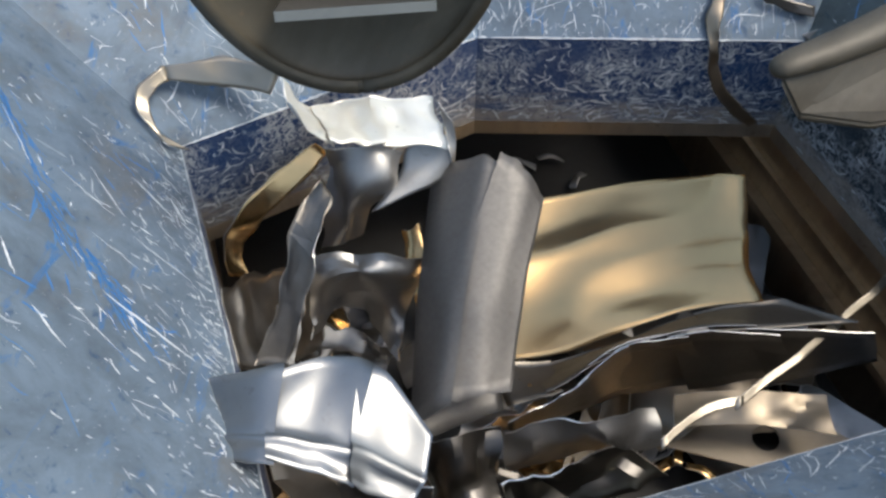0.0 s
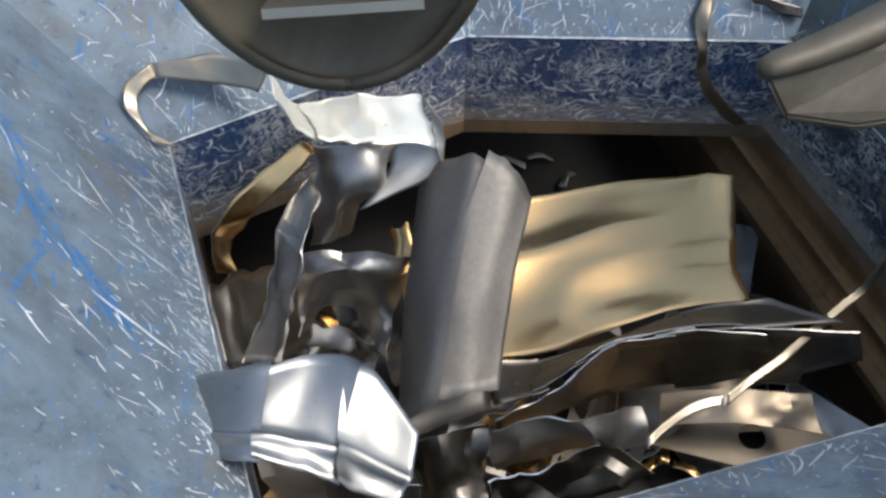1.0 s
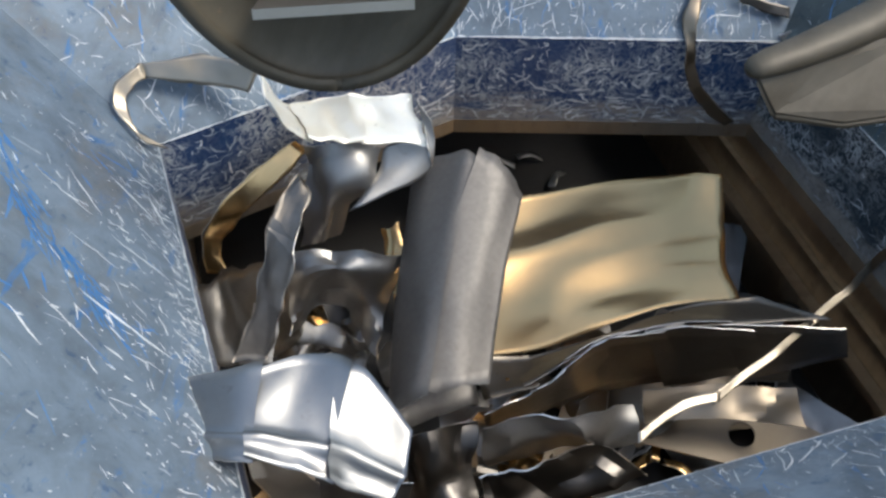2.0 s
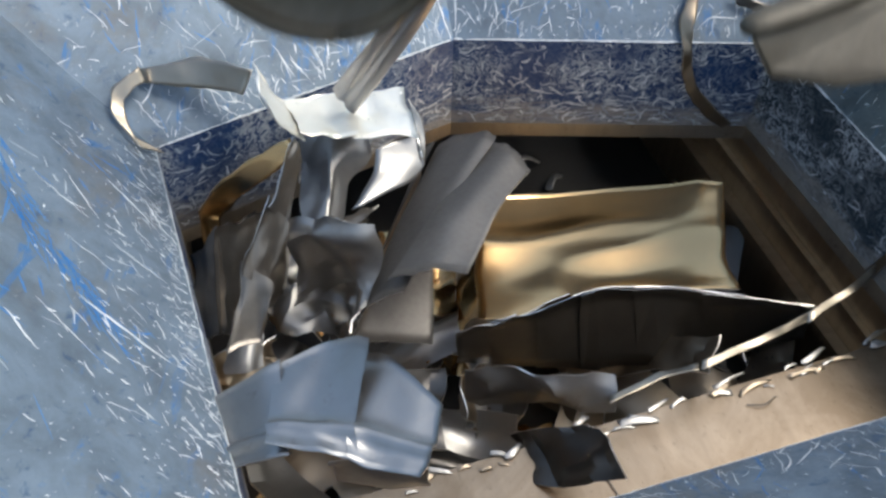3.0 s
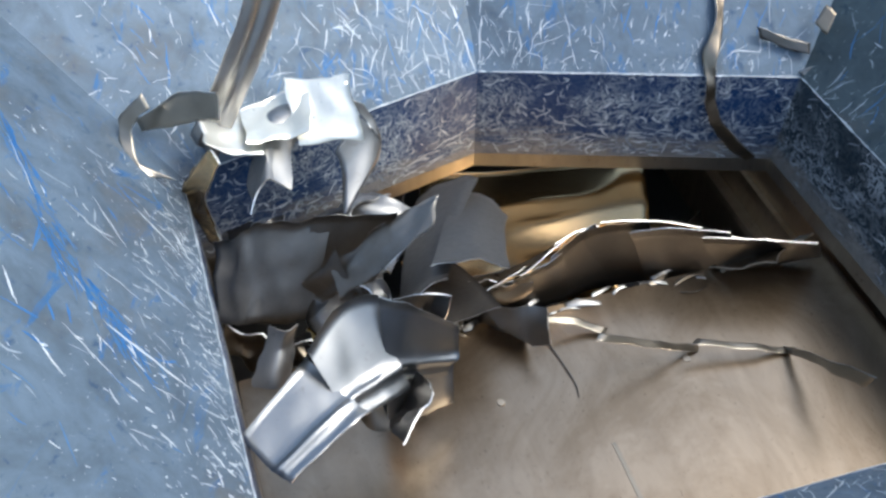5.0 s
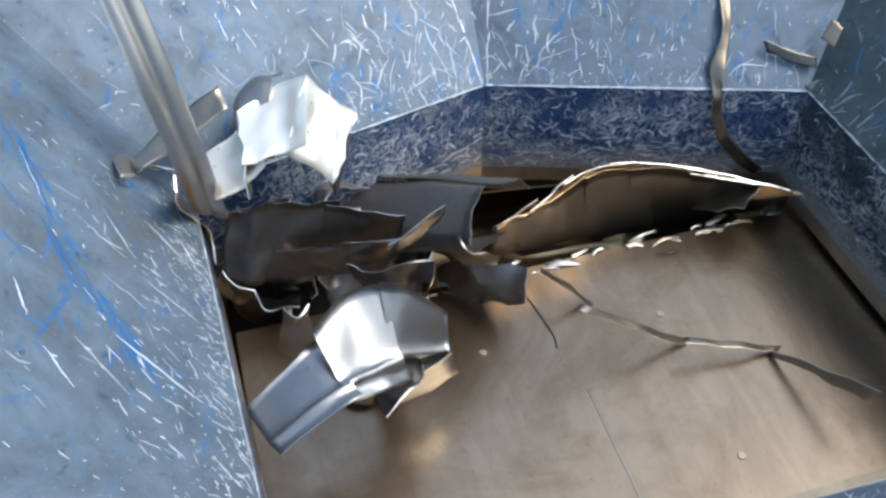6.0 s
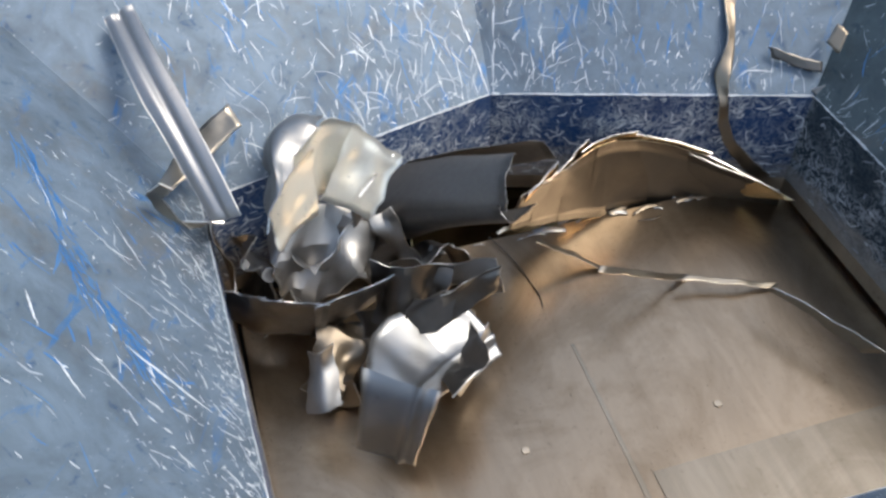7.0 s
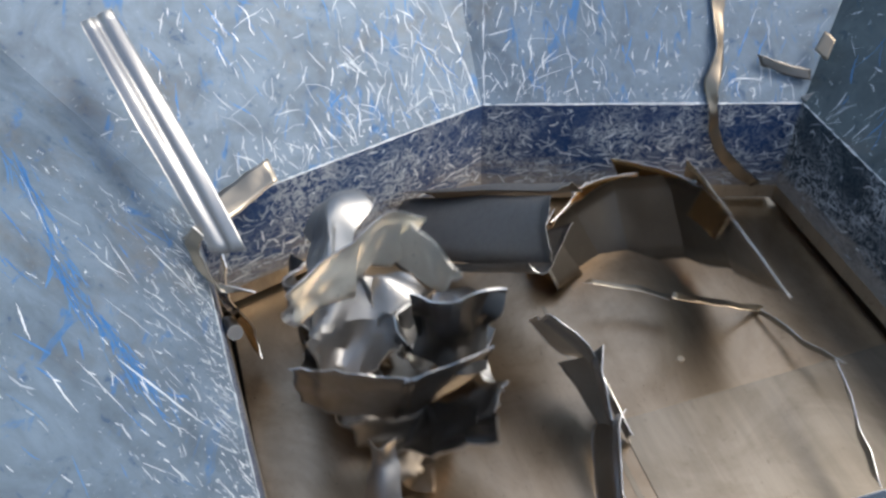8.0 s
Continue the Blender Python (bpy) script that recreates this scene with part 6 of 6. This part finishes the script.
BENDS['skirt'][0] = [
    [(-0.204, 0.772, 0.751), (-0.116, 0.765, 0.741), (-0.022, 0.759, 0.727)],
    [(-0.201, 0.762, 0.643), (-0.113, 0.765, 0.621), (-0.025, 0.763, 0.612)],
]
BENDS['skirt'][3] = [
    [(-0.171, 0.776, 0.848), (-0.079, 0.755, 0.843), (0.022, 0.777, 0.841)],
    [(-0.158, 0.774, 0.741), (-0.066, 0.77, 0.728), (0.025, 0.787, 0.727)],
]
BENDS['skirt'][3.5] = [
    [(-0.121, 0.85, 0.865), (-0.044, 0.899, 0.85), (0.046, 0.933, 0.829)],
    [(-0.134, 0.874, 0.76), (-0.047, 0.885, 0.732), (0.038, 0.912, 0.716)],
]
BENDS['skirt'][4] = [
    [(-0.112, 0.879, 0.814), (-0.038, 0.934, 0.813), (0.047, 0.986, 0.805)],
    [(-0.111, 0.912, 0.71), (-0.021, 0.923, 0.695), (0.061, 0.96, 0.693)],
]
BENDS['skirt'][4.5] = [
    [(-0.094, 0.98, 0.771), (-0.035, 1.042, 0.741), (0.039, 1.093, 0.705)],
    [(-0.111, 0.974, 0.665), (-0.034, 1, 0.628), (0.043, 1.038, 0.604)],
]
BENDS['skirt'][6] = [
    [(-0.148, 1.106, 0.677), (-0.071, 1.145, 0.696), (0.003, 1.208, 0.717)],
    [(-0.135, 1.166, 0.588), (-0.046, 1.183, 0.586), (0.021, 1.238, 0.608)],
]
BENDS['skirt'][6.5] = [
    [(-0.099, 1.15, 0.633), (-0.027, 1.193, 0.658), (0.04, 1.258, 0.684)],
    [(-0.086, 1.215, 0.547), (-0, 1.24, 0.551), (0.053, 1.305, 0.58)],
]
BENDS['skirt'][7] = [
    [(-0.01, 1.187, 0.634), (0.041, 1.258, 0.658), (0.077, 1.347, 0.686)],
    [(0.003, 1.231, 0.536), (0.055, 1.305, 0.551), (0.089, 1.385, 0.579)],
]
BENDS['skirt'][7.5] = [
    [(0.211, 1.353, 0.701), (0.219, 1.279, 0.654), (0.22, 1.201, 0.6)],
    [(0.248, 1.397, 0.609), (0.254, 1.328, 0.551), (0.252, 1.253, 0.503)],
]
BENDS['skirt'][8] = [
    [(0.338, 1.257, 0.68), (0.375, 1.182, 0.651), (0.403, 1.097, 0.613)],
    [(0.368, 1.291, 0.583), (0.406, 1.219, 0.543), (0.428, 1.138, 0.509)],
]


PIECES = []


def evenly(g, count):
    """count points at even steps of the parameter along the first axis of g."""
    at = np.linspace(0, len(g) - 1, count)
    i = np.minimum(at.astype(int), len(g) - 2)
    w = (at - i).reshape(-1, *([1] * (g.ndim - 1)))
    return g[i] * (1 - w) + g[i + 1] * w


def lay(shape, place, weight):
    """The turn and shift that lay one grid of points on another."""
    w = weight[:, None] / weight.sum()
    a, b = (shape * w).sum(0), (place * w).sum(0)
    u, _, v = np.linalg.svd((shape - a).T @ ((place - b) * w))
    turn = v.T @ np.diag((1, 1, np.linalg.det(v.T @ u.T))) @ u.T
    return turn, b - turn @ a


def plate(name, g, thick, borders, front, back, parent, label):
    """A thin solid from a grid of points; only its outer borders show a cut edge."""
    nu, nv = g.shape[:2]
    nrm = np.cross(np.gradient(g, axis=0), np.gradient(g, axis=1))
    nrm /= np.linalg.norm(nrm, axis=2)[..., None] + 1e-12
    verts = np.concatenate([(g + nrm * thick / 2).reshape(-1, 3), (g - nrm * thick / 2).reshape(-1, 3)])
    o, faces, slots = nu * nv, [], []
    for i in range(nu - 1):
        for j in range(nv - 1):
            a, b, c, d = i * nv + j, (i + 1) * nv + j, (i + 1) * nv + j + 1, i * nv + j + 1
            faces += [(a, b, c, d), (o + d, o + c, o + b, o + a)]
            slots += [0, 1]
    sides = ([i * nv for i in range(nu)], [i * nv + nv - 1 for i in range(nu)], list(range(nv)), [(nu - 1) * nv + j for j in range(nv)])
    for run in (r for r, cut in zip(sides, borders) if cut):
        for a, b in zip(run, run[1:]):
            faces.append((a, b, o + b, o + a))
            slots.append(2)
    me = bpy.data.meshes.new(name)
    me.from_pydata(verts.tolist(), [], faces)
    me.polygons.foreach_set("use_smooth", [k < 2 for k in slots])
    ob = link(name, me, [front, back, CUT], parent, label)
    me.polygons.foreach_set("material_index", slots)
    return ob


def bent_sheet(parent, name, key, across, along, front, back, dents=0.006, ragged=0.004, thick=0.0016, fine=6, hold=3.0, label="", seed=0):
    """Sheet metal that bends: its edge curves at a few times, cut into across x along rigid pieces, each laid on its place at every time."""
    times = sorted(BENDS[key])
    nu, nv = across * fine + 1, along * fine + 1
    grids = [evenly(np.swapaxes(evenly(spline(np.swapaxes(spline(BENDS[key][t], 8), 0, 1), 8), nu), 0, 1), nv) for t in times]
    lift = np.zeros((nv, nu, 3))
    rnd = np.random.RandomState(seed + 3)
    for j in range(nv):
        for i in range(nu):
            p = Vector((i / fine * 0.9, j / fine * 1.3, seed * 3.7))
            lift[j, i] = np.array(noise.noise_vector(p * 1.3)) * dents + np.array(noise.noise_vector(p * 3.9)) * dents * 0.4
            lift[j, i, 2] -= (abs(noise.noise(p * 1.7)) * 2.2 - 0.5) * dents
    for row, inner in ((0, 1), (nv - 1, nv - 2)):
        w = np.convolve(rnd.uniform(-1, 1, nu + 2), [0.3, 0.5, 0.3], "valid")[:, None]
        away = grids[1][row] - grids[1][inner]
        lift[row] += away / (np.linalg.norm(away, axis=1)[:, None] + 1e-9) * w * ragged
    for a in range(across):
        for b in range(along):
            u0, u1 = max(0, a * fine - 1), min(nu, (a + 1) * fine + 2)
            v0, v1 = max(0, b * fine - 1), min(nv, (b + 1) * fine + 2)
            cuts = [g[v0:v1, u0:u1].reshape(-1, 3) for g in grids]
            weight = np.ones((v1 - v0, u1 - u0))
            if v0 == 0:
                weight[0] = hold
            weight = weight.ravel()
            mean = cuts[len(cuts) // 3]
            for turn in range(3):
                laid = []
                for c in cuts:
                    m, shift = lay(c, mean, weight)
                    laid.append(c @ m.T + shift)
                mean = np.average(laid, axis=0, weights=[5 if t == 0 else 1 for t in times])
            mid = mean.mean(0)
            mean = mean - mid
            rows = []
            for t, c in zip(times, cuts):
                m, shift = lay(mean, c, weight)
                rows.append((t, Matrix.LocRotScale(Vector(shift), Matrix(m.tolist()).to_quaternion(), None)))
            rows.insert(1, (1.8, rows[0][1]))
            g = (mean.reshape(v1 - v0, u1 - u0, 3) + lift[v0:v1, u0:u1]).swapaxes(0, 1)
            ob = plate(name, g, thick, (b == 0, b == along - 1, a == 0, a == across - 1), front, back, parent, label)
            PIECES.append((ob, rows))


def bent_scrap():
    e = thing("scrap_sheet", "large bent steel sheet with one end curled over, bright warm inside", "scrap metal")
    bent_sheet(e, "curled_end", "curl", 3, 1, CURL, CURL, 0.005, 0.008, fine=16, label="matt grey curled end", seed=1)
    bent_sheet(e, "flat_side", "floor", 1, 1, GOLD, GOLD, 0.020, 0.003, fine=26, label="bright warm inside", seed=2)
    bent_sheet(e, "turned_edge", "lip", 5, 1, GOLD, FLANGE, 0.006, 0.0, hold=1, seed=3)
    bent_sheet(e, "flange", "flange", 6, 1, FLANGE, FLANGE, 0.006, 0.004, label="dull brown outside, darkened as shade", seed=4)
    e = thing("bracket_scrap", "pale galvanised bracket with a pressed rib", "scrap metal")
    bent_sheet(e, "plate", "bracket", 3, 1, GALV, GALV, 0.005, 0.004, fine=14, hold=1.5, seed=5)
    bent_sheet(e, "skirt", "skirt", 1, 1, GREY, GREY, 0.012, 0.010, label="dull torn skirt under the bracket", seed=6)
    e = thing("dark_scrap_sheet", "dark smutty torn sheet pressed against the hopper side", "scrap metal")
    bent_sheet(e, "panel", "dark_plate", 3, 1, SMUT, SMUT, 0.012, 0.006, fine=10, seed=7)
    e = thing("blade_scrap", "long grey torn sheet with a ragged edge", "scrap metal")
    bent_sheet(e, "blade", "blade", 3, 1, SMUT, SMUT, 0.008, 0.006, fine=10, seed=8)
    e = thing("channel_scrap", "long pale channel section leaning on the hopper panel", "scrap metal")
    bent_sheet(e, "length", "channel", 1, 1, SILVER, SILVER, 0.003, 0.002, fine=20, hold=1, seed=9)
    e = thing("ribbon_scrap", "bright metal ribbon tied into a loose bow over the rim", "scrap metal")
    for q, (bit, front, back, dents) in enumerate(RIBBON):
        MOVERS[bit] = sheet(bit, SHAPES[bit], front, back, dents, parent=e, seed=7 + q, facets=dents > 0.0115)
    bent_sheet(e, "bow", "bow", 3, 1, BRIGHT, BRIGHT, 0.013, 0.003, fine=9, hold=1, seed=10)


bent_scrap()


def pipe():
    bm = bmesh.new()
    for r, z0, z1, flip in ((0.019, -0.06, 0.06, 1), (0.013, -0.06, 0.06, -1)):
        bmesh.ops.create_cone(bm, cap_ends=False, segments=20, radius1=r, radius2=r, depth=0.12)
    ends = [[v for v in bm.verts if abs(v.co.z - z) < 1e-4] for z in (-0.06, 0.06)]
    for vs in ends:
        bmesh.ops.bridge_loops(bm, edges=[e for e in bm.edges if e.verts[0] in vs and e.verts[1] in vs])
    o = part("pipe_offcut", bm, GREY, smooth=False)
    return tagged(o, "short dull steel pipe offcut in the heap", "scrap metal")


def wire(runs, label):
    """Thin bent wire lying on the ram; its frame is the ram's own."""
    c = bpy.data.curves.new("bent_wire", "CURVE")
    c.dimensions, c.bevel_depth, c.bevel_resolution = "3D", 0.0016, 2
    s = c.splines.new("POLY")
    pts = spline(runs, 8)
    s.points.add(len(pts) - 1)
    for p, q in zip(s.points, pts):
        p.co = (*q, 1)
    c.materials.append(DARK)
    return tagged(new("bent_wire", c), label, "scrap metal")


WIRES = [wire([(-0.09, 0.0, 0.012), (-0.05, -0.10, 0.006), (-0.025, -0.24, 0.004), (-0.03, -0.29, 0.003)], "thin dark bent wire lying on the ram plate"),
         wire([(0.36, -0.06, 0.004), (0.40, -0.075, 0.012), (0.44, -0.06, 0.004)], "short dark wire curl near the ram edge")]
PIPE = pipe()


def crumple(k, size, m, back, label):
    """A balled-up sheet: a curled loft with deep creases."""
    s, r = size, random.Random(k + 90)
    w = [[(-s + s * 0.66 * i, -s * 0.7 + s * 0.48 * j, r.uniform(-0.38, 0.38) * s) for j in range(4)] for i in range(4)]
    return tagged(sheet("crumpled_scrap", w, m, back, 0.026 * s / 0.12, 0.012, 0.003, 6, seed=k + 50, facets=True), label, "scrap metal", "crumpled sheets")


BALLS = [crumple(k, s, m, q, label) for k, (s, m, q, label) in enumerate((
    (0.13, GREY, DARK, "crumpled grey sheet in the heap"), (0.14, GOLD_DULL, GREY, "crumpled brown sheet in the heap"), (0.11, DARK, GOLD_DULL, "crumpled dark sheet low in the heap"),
    (0.12, GREY, GOLD_DULL, "crumpled dull sheet ahead of the ram"), (0.13, SILVER, GREY, "crumpled pale sheet in the heap"), (0.10, GOLD_DULL, GOLD_DULL, "crumpled warm sheet low in the heap")))]


# ---- motion ----
def motions():
    reach = ((0, 0.42), (1.7, 0.58), (2.8, 0.82), (3.0, 0.86), (3.5, 0.965), (4.0, 1.10), (4.5, 1.225), (4.7, 1.27), (5.8, 1.49), (6.0, 1.53), (6.5, 1.62), (7.0, 1.70), (7.5, 1.775), (8.0, 1.87))
    walk(RAM_THING, [(t, Matrix.Translation(on_plan(s, 0.705, DECK)) @ pose(0, 0, 0, 0, 0, 17)) for t, s in reach])
    for bit, o in MOVERS.items():
        walk(o, [(t, pose(*p)) for t, *p in ROWS[bit]])
    for o in WIRES:
        walk(o, [(t, Matrix.Translation(on_plan(s, 0.705, DECK)) @ pose(0, 0, 0, 0, 0, 17)) for t, s in reach])
    for o, rows in zip(BALLS, BALL_ROWS):
        walk(o, [(t, pose(*p)) for t, *p in rows])
    for o, rows in PIECES:
        walk(o, rows)
    walk(PIPE, [(t, pose(*p)) for t, *p in PIPE_ROWS])
    a, b = pose(-0.156, 1.33, 1.25, 20, 2, 184), pose(0.723, 1.561, 1.12)
    for o, m in ((CLAW_A, a), (CLAW_B, b)):
        rows = [(t, Matrix.Translation((0, y, z)) @ m) for t, y, z in ((0, 0, 0), (2.7, 0, 0), (2.9, 0.03, 0.02), (3.0, 0.08, 0.06), (3.2, 0.45, 0.35), (3.5, 1.1, 0.9), (4.2, 2.2, 2.4), (8.0, 2.6, 3.0))]
        walk(o, rows)


motions()
